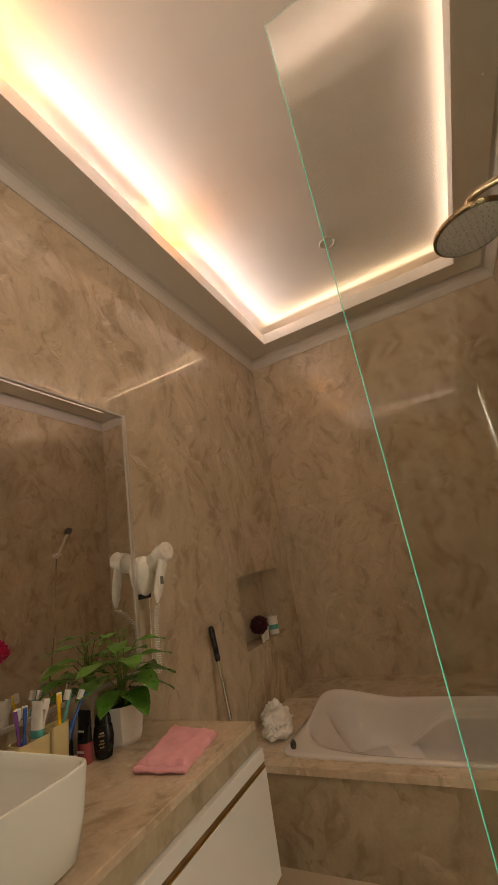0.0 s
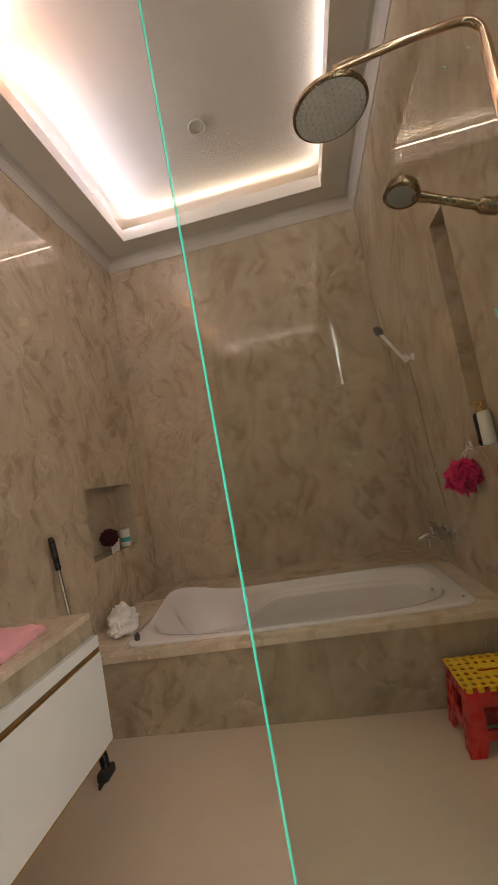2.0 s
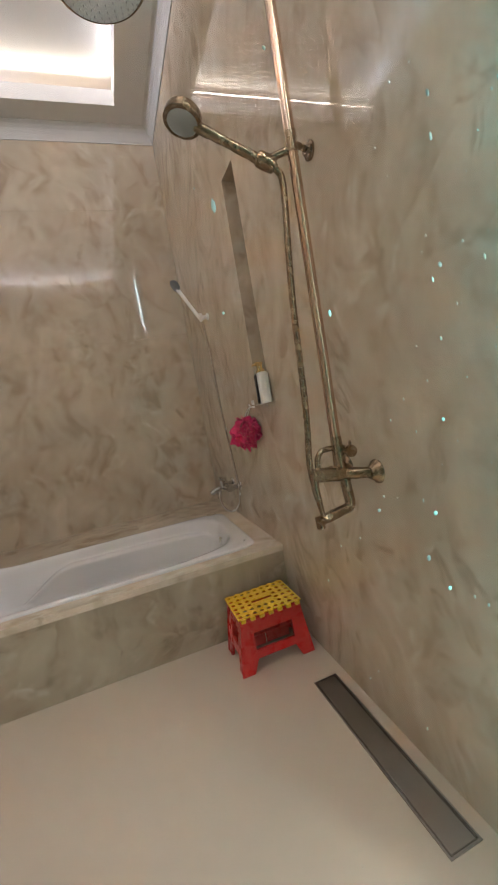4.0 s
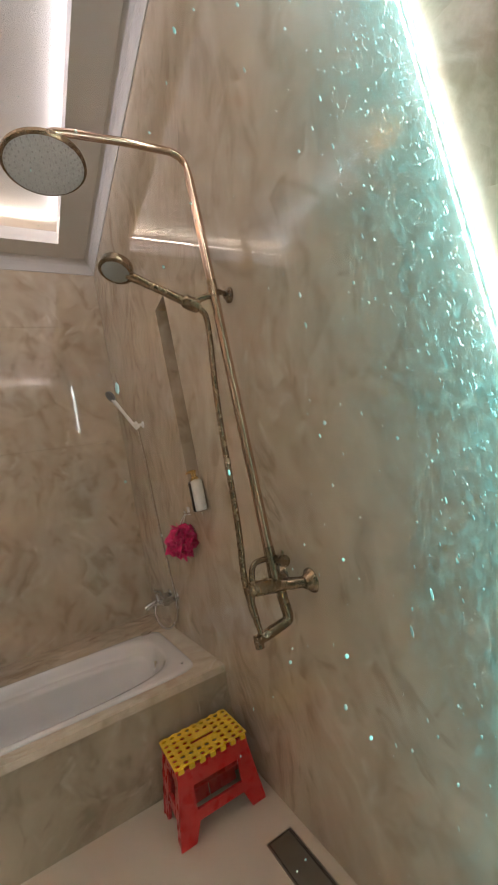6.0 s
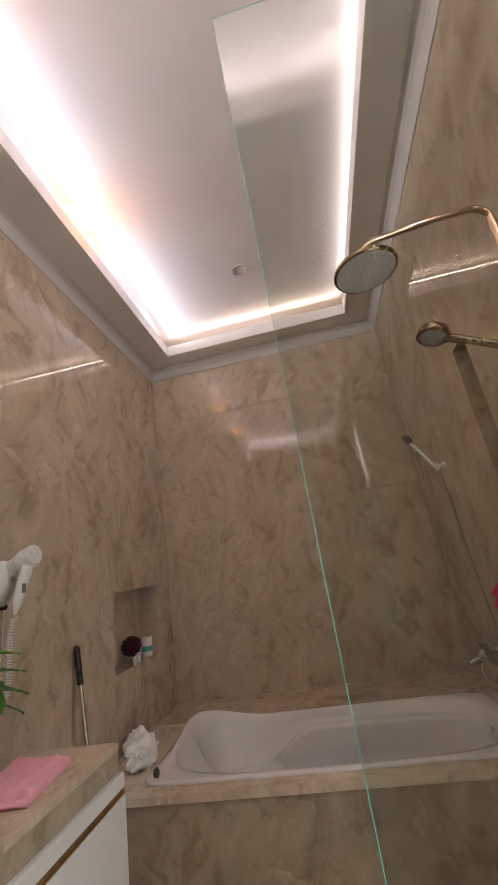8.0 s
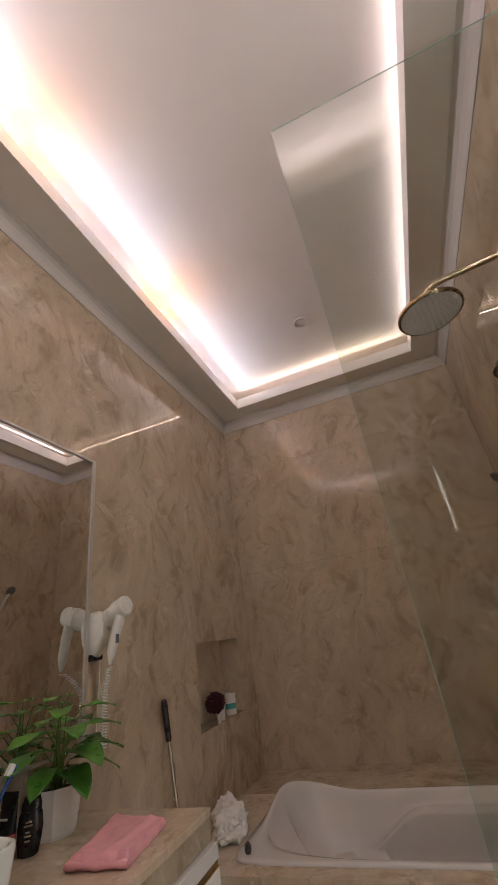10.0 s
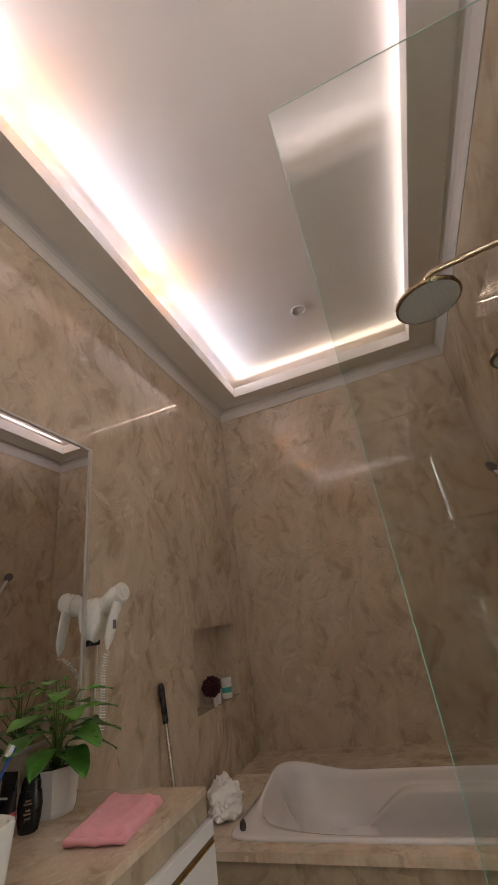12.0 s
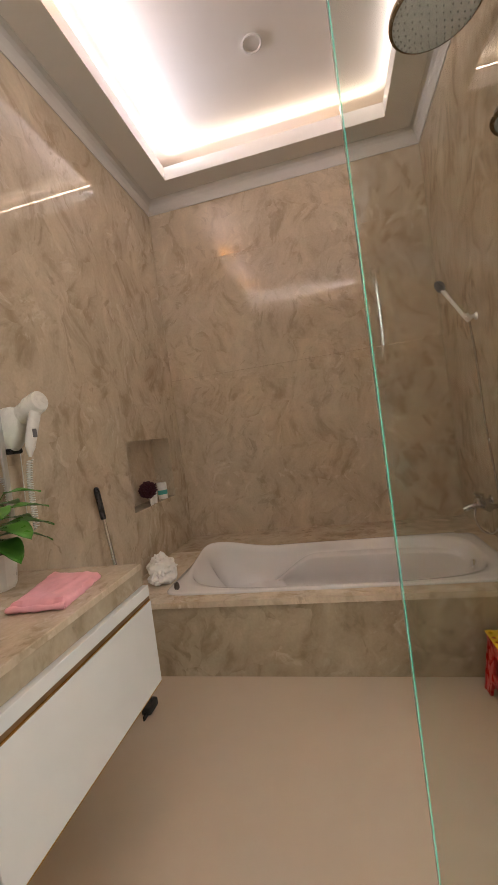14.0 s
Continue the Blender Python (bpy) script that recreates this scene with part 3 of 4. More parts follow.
wpart("wall_bracket", merge(tube([(PX, PY, 1.815), (W - 0.002, PY + 0.04, 1.822)], 0.009, 14), lathe([(0.026, 0.0), (0.026, 0.006), (0.016, 0.012), (0.012, 0.02)], 24, (W, PY + 0.04, 1.822), (-1, 0, 0)),
                            tube([(PX, PY, 1.788), (PX, PY, 1.842)], 0.0165, 18)), M_BRASS, col, "brass wall bracket", smooth=40)
slider = wpart("hand_shower_holder", merge(tube([(PX, PY, 1.80), (2.025, -2.09, 1.785)], 0.010, 12), lathe([(0.013, -0.028), (0.020, -0.024), (0.022, 0.0), (0.021, 0.022), (0.016, 0.028)], 22, (2.012, -2.09, 1.775), (-0.75, 0.10, 0.42))), M_BRASS, col, "brass hand shower holder", smooth=40)
hd = Vector((-0.86, 0.02, 0.42)).normalized()
h0 = Vector((2.022, -2.090, 1.768))
handle_pts = [h0 - hd * 0.02 + hd * (0.235 * k / 9) for k in range(10)]
handset = wpart("hand_shower", tube(handle_pts, [0.0115, 0.0125, 0.0135, 0.0135, 0.013, 0.012, 0.012, 0.013, 0.014, 0.012], 16), M_BRASS, col, "brass hand shower", smooth=45)
fd = Vector((-0.35, -0.12, -0.93)).normalized()
hc = h0 + hd * 0.245
subpart("hand_head", lathe([(0.002, -0.030), (0.030, -0.027), (0.046, -0.016), (0.050, 0.0), (0.050, 0.008), (0.046, 0.011)], 36, hc, fd), M_BRASS, handset, "round brass spray head", smooth=40)
subpart("hand_face", lathe([(0.0455, 0.0105), (0.02, 0.0125), (0.001, 0.013)], 36, hc, fd, False), M_FACED, handset, "grey spray face", smooth=60)
hose = bezier([h0 - hd * 0.02, h0 - hd * 0.03 + Vector((0.004, 0, -0.05)), (2.023, -2.10, 1.42), (2.010, -2.10, 1.10), (1.993, -2.105, 0.95), (1.990, -2.112, 0.91)], 24)
wpart("hose", tube(hose, [0.0090 + 0.0007 * (k % 2) for k in range(len(hose))], 10), M_BRASS, col, "ribbed brass shower hose", smooth=70)
VY, VZ = -2.115, 0.893
wpart("valve_body", merge(
    tube([(2.150, -2.170, 0.885), (2.125, -2.155, 0.887), (2.09, VY, VZ - 0.004)], [0.015, 0.017, 0.020], 18),
    tube([(2.115, VY, VZ), (2.07, VY, VZ), (2.03, VY, VZ + 0.004), (1.988, VY, VZ + 0.010)], [0.022, 0.025, 0.022, 0.021], 22),
    tube([(2.085, VY, VZ), (2.085, VY, 0.95), (2.085, PY, 1.0)], [0.020, 0.018, 0.016], 18),
    lathe([(0.036, 0.0), (0.035, 0.005), (0.026, 0.012), (0.018, 0.026)], 30, (W, -2.176, 0.885), (-1, 0.05, 0)),
    lathe([(0.036, 0.0), (0.035, 0.005), (0.026, 0.012), (0.018, 0.026)], 30, (W, -2.02, 0.885), (-1, 0.0, 0)),
    tube([(2.15, -2.02, 0.885), (2.12, -2.03, 0.887), (2.09, -2.08, VZ)], 0.014, 14)), M_BRASS, col, "antique brass mixer body", smooth=45)
wpart("diverter", merge(tube([(2.10, VY, 0.957), (2.10, VY - 0.050, 0.957)], [0.015, 0.017], 18), tube([(2.10, VY - 0.044, 0.967), (2.10, VY - 0.046, 0.988)], [0.005, 0.004], 10)), M_BRASS, col, "brass diverter knob", smooth=45)
loop = bezier([(2.08, VY, 0.968), (2.035, VY, 0.968), (2.015, VY, 0.948), (2.010, VY, 0.905)], 8)
wpart("loop_pipe", tube(loop, 0.0085, 12), M_BRASS, col, smooth=60)
wpart("lever", merge(tube([(1.996, VY, VZ + 0.012), (1.990, VY - 0.006, 0.865), (1.994, VY - 0.012, 0.815), (1.998, VY - 0.013, 0.785)], [0.014, 0.0115, 0.009, 0.007], 14)), M_BRASS, col, "brass mixer lever", smooth=50)
spout = bezier([(2.092, VY, 0.885), (2.098, VY, 0.825), (2.100, VY, 0.795), (2.090, VY, 0.783), (2.045, VY, 0.775), (1.985, VY, 0.764)], 8)
wpart("spout", merge(tube(spout, [0.016] * (len(spout) - 4) + [0.014, 0.015, 0.016, 0.017], 18), tube([(1.992, VY, 0.764), (1.992, VY, 0.745)], [0.013, 0.013], 16)), M_BRASS, col, "brass tub-style spout", smooth=50)

# ---- bath mixer with hand shower, at the tub ----
bm_ = thing("bath_mixer", (2.1, -0.65, 0.612), "chrome wall-mounted bath mixer with hand shower and hose", "bath mixer")
wpart("mixer_body", merge(
    tube([(2.095, -0.74, 0.617), (2.09, -0.65, 0.617), (2.095, -0.56, 0.617)], [0.024, 0.028, 0.024], 18),
    tube([(2.095, -0.725, 0.617), (W, -0.725, 0.617)], 0.016, 14), tube([(2.095, -0.575, 0.617), (W, -0.575, 0.617)], 0.016, 14),
    lathe([(0.034, 0.0), (0.032, 0.008), (0.018, 0.016)], 24, (W, -0.725, 0.617), (-1, 0, 0)), lathe([(0.034, 0.0), (0.032, 0.008), (0.018, 0.016)], 24, (W, -0.575, 0.617), (-1, 0, 0))), M_STEEL, bm_, smooth=40)
wpart("bath_spout", tube(bezier([(2.09, -0.65, 0.612), (2.055, -0.65, 0.612), (2.02, -0.65, 0.606), (1.985, -0.65, 0.594)], 6), [0.019] * 16 + [0.016] * 3, 14), M_STEEL, bm_, "chrome bath spout", smooth=50)
wpart("mixer_lever", tube([(2.09, -0.65, 0.640), (2.088, -0.65, 0.672), (2.050, -0.655, 0.688)], [0.020, 0.018, 0.009], 12), M_STEEL, bm_, "chrome lever", smooth=50)
wpart("mixer_knob", tube([(2.06, -0.70, 0.630), (2.055, -0.705, 0.675)], [0.013, 0.015], 14), M_STEEL, bm_, "chrome diverter knob", smooth=40)
wpart("shower_hook", merge(tube([(W, -0.685, 1.707), (2.12, -0.685, 1.707)], 0.010, 14), lathe([(0.022, 0), (0.02, 0.008), (0.010, 0.012)], 20, (W, -0.685, 1.707), (-1, 0, 0)), tube([(2.125, -0.69, 1.687), (2.112, -0.687, 1.727)], 0.015, 14), tube([(2.1, -0.73, 1.712), (2.12, -0.64, 1.712)], 0.006, 10)), M_SATIN, bm_, "chrome hand shower hook", smooth=40)
bd = (Vector((2.005, -0.655, 1.927)) - Vector((2.12, -0.69, 1.702))).normalized()
bpts = [Vector((2.12, -0.69, 1.682)) + bd * (0.24 * k / 8) for k in range(9)]
bh = wpart("bath_hand_shower", tube(bpts, [0.009, 0.010, 0.011, 0.011, 0.010, 0.010, 0.011, 0.012, 0.012], 14), M_SATIN, bm_, "slim chrome hand shower", smooth=50)
bf = Vector((-0.75, -0.15, -0.45)).normalized()
subpart("bath_spray_head", lathe([(0.004, -0.016), (0.030, -0.014), (0.038, -0.004), (0.038, 0.006), (0.032, 0.009), (0.001, 0.010)], 28, bpts[-1] + bd * 0.025, bf), M_GREYPL, bh, "grey spray head", smooth=40)
bhose = bezier([(2.125, -0.692, 1.677), (2.135, -0.698, 1.462), (2.140, -0.702, 1.112), (2.146, -0.745, 0.762), (2.146, -0.765, 0.600), (2.128, -0.755, 0.505), (2.085, -0.735, 0.466), (2.042, -0.715, 0.500), (2.030, -0.690, 0.560), (2.045, -0.665, 0.600)], 18)
wpart("bath_hose", tube(bhose, [0.0062 + 0.0005 * (k % 2) for k in range(len(bhose))], 8), M_STEEL, bm_, "grey metal shower hose", smooth=70)


# ---- glass screen with a lit edge ----
GX0, GX1, GY, GT, GTOP = 1.327, W - 0.010, -2.846, 0.005, 2.165
scr = thing("shower_screen", ((GX0 + GX1) / 2, GY, 0), "clear fixed glass shower screen with a green glowing edge", "shower screen")
pane = wpart("pane", boxes(((GX0 + 0.0009, GY - GT, 0.004), (GX1, GY + GT, GTOP))), M_GLASS, scr, "clear wet glass pane")
pane.visible_shadow = False
# emissive sliver stands in for light guided to the glass edge
wpart("lit_edge", boxes(((GX0 + 0.0005, GY - GT + 0.0008, 0.004), (GX0 + 0.00056, GY + GT - 0.0008, GTOP - 0.002))), M_EDGE, scr, "green glowing sliver standing for light caught in the glass edge")
wpart("polished_edge", boxes(((GX0, GY - GT, 0.004), (GX0 + 0.0004, GY + GT, GTOP))), M_RIM, scr, "polished glass edge")
wpart("top_edge", boxes(((GX0, GY - GT, GTOP + 0.0003), (GX1, GY - GT + 0.0022, GTOP + 0.0013))), M_RIM, scr, "polished glass edge")
# unseen cover, added to block the lower strip's light on the shower side
wpart("strip_cover", boxes(((W - 0.016, GY + GT + 0.0015, 0.0), (W - 0.0005, GY + GT + 0.0040, GTOP))), M_STEEL, scr, "added metal cover hiding the lower strip on the shower side")
# mist streaks that carry the strip's haze as their own teal glow
wpart("glow_film", boxes(((1.66, GY - GT - 0.0016, 0.03), (W - 0.018, GY - GT - 0.0012, GTOP - 0.02))), M_GLOWFILM, scr, "misty streaks near the wall with a painted teal strip glow")
tagged(part("wall_led_strip", boxes(((W - 0.0130, GY - 0.0040, GTOP + 0.0505), (W - 0.0015, GY + 0.0040, 3.14))), M_LEDT), "thin glowing white-teal led strip up the shower wall", "led strip", "wall led strips")
tagged(part("wall_led_strip", boxes(((W - 0.0050, GY - 0.0024, 0.02), (W - 0.0015, GY + 0.0024, GTOP + 0.05))), M_LEDF), "thin teal led strip behind the glass edge", "led strip", "wall led strips")
TEAL = (0.92, 1.0, 0.98)
cove_lamp((W - 0.009, GY - 0.0075, 0.10), (W - 0.009, GY - 0.0075, 3.10), (-1, 0, 0), TEAL, STRIP_W, 0.0, 180, 0.004)
cove_lamp((W - 0.009, GY + 0.0115, 0.10), (W - 0.009, GY + 0.0115, 3.10), (-1, 0, 0), TEAL, STRIP_W * 0.5, 0.0, 180, 0.004)
rnd = random.Random(4)
dv, df = [], []
tmp = bmesh.new()
bmesh.ops.create_icosphere(tmp, subdivisions=1, radius=1.0)
sv = [v.co.copy() for v in tmp.verts]
sf = [[v.index for v in f.verts] for f in tmp.faces]
tmp.free()
for i in range(5200):
    x = GX1 - 0.01 - min(0.6, rnd.expovariate(10.0))
    z = 0.15 + 1.75 * rnd.random() ** 1.25
    s = 0.0006 + 0.0018 * rnd.random() ** 4
    tall = 1.0 + 2.2 * rnd.random() ** 3
    side = -1 if rnd.random() < 0.2 else 1
    o = len(dv)
    for c in sv:
        dv.append((x + c.x * s, GY + side * (GT + 0.0002) + c.y * s * 0.45, z + c.z * s * tall))
    df += [[o + k for k in f] for f in sf]
me = bpy.data.meshes.new("droplets")
me.from_pydata(dv, [], df)
M_DROP, nt_, p_ = mat("glowing_drop")
p_.inputs["Base Color"].default_value = (0.55, 0.85, 0.80, 1)
p_.inputs["Roughness"].default_value = 0.05
p_.inputs["Transmission Weight"].default_value = 0.25
p_.inputs["IOR"].default_value = 1.33
# teal base and emission per drop stand in for the strip's light
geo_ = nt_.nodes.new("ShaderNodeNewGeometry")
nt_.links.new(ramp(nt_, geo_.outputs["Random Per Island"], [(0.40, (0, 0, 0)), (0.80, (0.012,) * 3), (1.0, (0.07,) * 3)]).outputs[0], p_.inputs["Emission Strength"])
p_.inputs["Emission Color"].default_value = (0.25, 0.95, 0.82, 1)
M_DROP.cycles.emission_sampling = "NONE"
me.materials.append(M_DROP)
me.shade_smooth()
drops = tagged(under(new("droplets", me), scr), "water droplets and runs on the glass, given a teal strip glow", kind="stuff")


# ---- vanity ----
VX, VEND, VTOP = 0.564, -1.896, 0.807
VNEAR = -3.35
van = thing("vanity_cabinet", (0.27, (VEND + VNEAR) / 2, 0.38), "white lacquered wall-hung vanity cabinet with brown groove pulls", "vanity cabinet")
wpart("carcass", boxes(((0.0, VNEAR, 0.392), (VX - 0.012, VEND - 0.004, 0.728))), M_LACQUER, van)
wpart("top_rail", boxes(((VX - 0.010, VNEAR, 0.690), (VX + 0.016, VEND, 0.728)), bev=0.002), M_LACQUER, van, "white top rail")
wpart("groove", boxes(((VX - 0.011, VNEAR, 0.672), (VX + 0.012, VEND + 0.001, 0.6895))), M_GAP, van, "brown recessed finger groove")
for a, b in ((VNEAR, -2.586), (-2.581, VEND)):
    dr = wpart("drawer", boxes(((VX - 0.010, a, 0.379), (VX + 0.017, b, 0.672)), bev=0.002), M_LACQUER, van, "plain white drawer front")
    ob = part("brass_trim", boxes(((VX + 0.001, a + 0.002, 0.6723), (VX + 0.0165, b - 0.002, 0.6765))), M_GOLD, None, "thin gold edge trim")
    ob.parent = dr
    ob.matrix_parent_inverse = Matrix.Identity(4)
wpart("bottom_trim", boxes(((0.01, VNEAR, 0.3755), (VX + 0.0165, VEND - 0.002, 0.3785))), M_GOLD, van, "thin gold edge trim")
top = thing("counter_top", (0.28, (VEND + VNEAR) / 2, 0.73), "beige-brown marble vanity worktop with a deep front edge", "worktop")
wpart("slab", boxes(((0.0, VNEAR, VTOP - 0.022), (VX, VEND, VTOP)), bev=0.003), M_COUNTER, top, "polished marble slab")
# skirt below the lit slab: its shade is put into the darker marble
wpart("front_skirt", boxes(((0.0, VNEAR, 0.730), (VX - 0.003, VEND - 0.003, VTOP - 0.0225))), M_APRON, top, "marble front skirt, coloured darker for its shade")
tagged(part("wall_socket_cover", boxes(((0.0, -1.975, VTOP + 0.001), (0.022, -1.935, VTOP + 0.028)), bev=0.004), M_BLACK), "small black stopper on the worktop by the wall", "stopper")

# mirror
mir = thing("wall_mirror", (0.0, -2.4, 1.5), "frameless-look wall mirror with a thin chrome edge", "mirror")
MY0, MY1, MZ0, MZ1 = -3.30, -1.884, 0.990, 2.146
wpart("mirror_glass", boxes(((0.0, MY0, MZ0), (0.030, MY1, MZ1))), M_SILVER, mir, "clear mirror glass")
fr = boxes(((0.0, MY1 + 0.0005, MZ0 - 0.014), (0.036, MY1 + 0.020, MZ1 + 0.014)), ((0.0, MY0 - 0.014, MZ0 - 0.014), (0.036, MY0 - 0.0005, MZ1 + 0.014)),
           ((0.0, MY0, MZ1 + 0.0005), (0.036, MY1, MZ1 + 0.014)), ((0.0, MY0, MZ0 - 0.014), (0.036, MY1, MZ0 - 0.0005)), bev=0.002)
wpart("mirror_frame", fr, M_FRAME, mir, "thin brushed metal frame")

# vessel basin
bs = thing("vessel_basin", (0.29, -2.75, VTOP), "white rectangular ceramic vessel basin with rounded corners", "basin")
BC = (0.308, -2.850)
prof = [(0.196, 0.278, 9, 0.002), (0.204, 0.287, 9, 0.008), (0.212, 0.297, 10, 0.08), (0.218, 0.303, 10, 0.166), (0.217, 0.302, 10, 0.171), (0.213, 0.298, 10, 0.173), (0.208, 0.293, 10, 0.170), (0.203, 0.288, 9, 0.14), (0.195, 0.28, 7, 0.07), (0.17, 0.25, 4, 0.032), (0.08, 0.10, 2.5, 0.022)]
wpart("bowl", ring_loft([rrect(*BC, a, b, n, VTOP + z, 96) for a, b, n, z in prof]), M_CERAMIC, bs, smooth=50)
wpart("waste", lathe([(0.001, 0.0), (0.030, 0.001), (0.031, 0.004), (0.022, 0.007), (0.001, 0.008)], 28, (*BC, VTOP + 0.0195)), M_CHROME, bs, "chrome basin waste", smooth=30)

# pink cloth, folded
def cloth(at):
    bm = bmesh.new()
    n, m_ = 26, 22
    c00, c10, c11, c01 = Vector((0.350, -2.266)), Vector((0.518, -2.240)), Vector((0.482, -2.018)), Vector((0.268, -1.975))
    layers = []
    for side in (0, 1):
        g = []
        for i in range(n + 1):
            row = []
            for j in range(m_ + 1):
                u, v = i / n, j / m_
                p = (c00 * (1 - u) + c10 * u) * (1 - v) + (c01 * (1 - u) + c11 * u) * v
                e = min(u, 1 - u, v * 1.1, 1 - v) * 2
                wob = noise.noise(Vector((u * 3.1, v * 3.7, 2.0))) * 0.008
                crease = 0.006 * max(0.0, 1 - abs(u - 0.55 - 0.25 * v) * 9)
                h = 0.008 + 0.012 * min(1.0, e * 14) ** 0.5 + wob * min(1, e * 6) + crease * min(1, e * 6) + 0.012 * max(0, 1 - v * 3) * min(1, e * 10) * (0.6 + 0.4 * math.sin(u * 9))
                z = VTOP + (h if side else 0.001)
                edge = 0.006 * noise.noise(Vector((u * 8, v * 8, 5.0)))
                row.append(bm.verts.new((p.x + edge, p.y + edge, z)))
            g.append(row)
        layers.append(g)
    for side, g in enumerate(layers):
        for i in range(n):
            for j in range(m_):
                q = (g[i][j], g[i + 1][j], g[i + 1][j + 1], g[i][j + 1])
                bm.faces.new(q if side else q[::-1])
    a, b = layers
    rim = [(i, 0) for i in range(n)] + [(n, j) for j in range(m_)] + [(i, m_) for i in range(n, 0, -1)] + [(0, j) for j in range(m_, 0, -1)]
    for (i, j), (k, l) in zip(rim, rim[1:] + rim[:1]):
        bm.faces.new((a[i][j], a[k][l], b[k][l], b[i][j]))
    return bm


tw = thing("cleaning_cloth", (0.4, -2.08, VTOP), "pink folded microfibre cloth on the worktop", "cloth")
wpart("folded_cloth", cloth(None), M_TOWEL, tw, smooth=60)
fold = [(0.350, -2.264, VTOP + 0.010), (0.390, -2.270, VTOP + 0.016), (0.43, -2.256, VTOP + 0.010), (0.475, -2.258, VTOP + 0.013), (0.517, -2.240, VTOP + 0.009)]
wpart("rolled_hem", tube(bezier(fold, 8), [0.0080 + 0.0022 * math.sin(k * 0.45) for k in range(33)], 12), M_TOWEL, tw, smooth=70)


# ---- potted plant ----
PLX, PLY = 0.122, -2.072
pl = thing("potted_plant", (PLX, PLY, VTOP), "green leafy pothos in a small white pot", "plant")
def pot_ring(r, z, c=8):
    return [Vector((r * math.cos(2 * math.pi * (k + 0.5) / c), r * math.sin(2 * math.pi * (k + 0.5) / c), z)) for k in range(c)]
pb = ring_loft([pot_ring(0.058, 0.0, 10), pot_ring(0.062, 0.01, 10), pot_ring(0.074, 0.118, 10), pot_ring(0.073, 0.122, 10), pot_ring(0.068, 0.121, 10), pot_ring(0.064, 0.095, 10)])
part("pot", pb, M_POT, pl, "white faceted pot")
part("soil", lathe([(0.065, 0.096), (0.064, 0.104), (0.03, 0.110), (0.001, 0.112)], 20), M_SOIL, pl, "dark potting soil", smooth=60)


def leaf(bm, base, way, length, width, droop):
    """A pointed heart-shaped leaf with a folded midrib and drooping tip, with thickness."""
    way = Vector(way).normalized()
    side = way.cross(Vector((0, 0, 1))).normalized()
    n = 9
    top, bot = [], []
    for i in range(n + 1):
        s = i / n
        w = width * (math.sin(math.pi * min(1, s * 0.92 + 0.06)) ** 0.75) * (1 - 0.30 * s) if i < n else 0.001
        c = Vector(base) + way * (length * s) + Vector((0, 0, -droop * s * s * length))
        rt, rb = [], []
        for k in (-1, -0.5, 0, 0.5, 1):
            p = c + side * (w * k) + Vector((0, 0, 0.18 * w * abs(k) + 0.010 * math.sin(s * 9 + k * 2) * abs(k) * 0.4))
            rt.append(bm.verts.new(p + Vector((0, 0, 0.0006))))
            rb.append(bm.verts.new(p - Vector((0, 0, 0.0006))))
        top.append(rt)
        bot.append(rb)
    for i in range(n):
        for k in range(4):
            bm.faces.new((top[i][k], top[i + 1][k], top[i + 1][k + 1], top[i][k + 1]))
            bm.faces.new((bot[i][k], bot[i][k + 1], bot[i + 1][k + 1], bot[i + 1][k]))
        bm.faces.new((top[i][0], bot[i][0], bot[i + 1][0], top[i + 1][0]))
        bm.faces.new((top[i][4], top[i + 1][4], bot[i + 1][4], bot[i][4]))


rl = random.Random(12)
# tiers of leaves: height, count, reach of the stalk, length, droop
for z, count, stalk, long_, droop in ((0.165, 6, 0.050, 0.150, 0.45), (0.215, 6, 0.055, 0.155, 0.30), (0.270, 6, 0.050, 0.150, 0.22), (0.325, 4, 0.040, 0.125, 0.20), (0.355, 2, 0.020, 0.100, 0.12)):
    turn = rl.uniform(0, 360)
    for k in range(count):
        a = radians(turn + 360 / count * k + rl.uniform(-14, 14))
        ln = long_ * rl.uniform(0.85, 1.1) * (0.45 if math.cos(a) < -0.3 else 1.0)
        reach = Vector((math.cos(a), math.sin(a), 0.0))
        dx, dy = rl.uniform(-0.015, 0.015), rl.uniform(-0.015, 0.015)
        tip = Vector((dx, dy, z + rl.uniform(-0.012, 0.012))) + reach * (stalk if math.cos(a) > -0.3 else stalk * 0.5)
        st = bezier([(dx * 0.4, dy * 0.4, 0.10), (dx, dy, z * 0.75), tip], 6)
        part("stem", tube(st, [0.0030] * 7 + [0.0018] * 6, 6), M_STEM, pl, smooth=60)
        b = bmesh.new()
        leaf(b, tip, reach + Vector((0, 0, 0.10)), ln, ln * 0.34, droop)
        part("leaf", b, M_PALELEAF if z > 0.26 else M_LEAF, pl, "pale green upper leaf" if z > 0.26 else "dark green pointed leaf", smooth=70)


# ---- toiletries on the worktop ----
def bottle(name, at, prof, material, label, cap=None, capm=None, flat=1.0, turn=0.0, seg=24):
    t_ = thing(name, at, label, "bottle")
    bm = lathe(prof, seg)
    bmesh.ops.scale(bm, vec=(1, flat, 1), verts=bm.verts)
    bmesh.ops.rotate(bm, cent=(0, 0, 0), matrix=Matrix.Rotation(radians(turn), 3, "Z"), verts=bm.verts)
    part("body", bm, material, t_, smooth=40)
    if cap:
        c = lathe(cap, seg)
        bmesh.ops.scale(c, vec=(1, flat, 1), verts=c.verts)
        bmesh.ops.rotate(c, cent=(0, 0, 0), matrix=Matrix.Rotation(radians(turn), 3, "Z"), verts=c.verts)
        part("cap", c, capm, t_, smooth=40)
    return t_


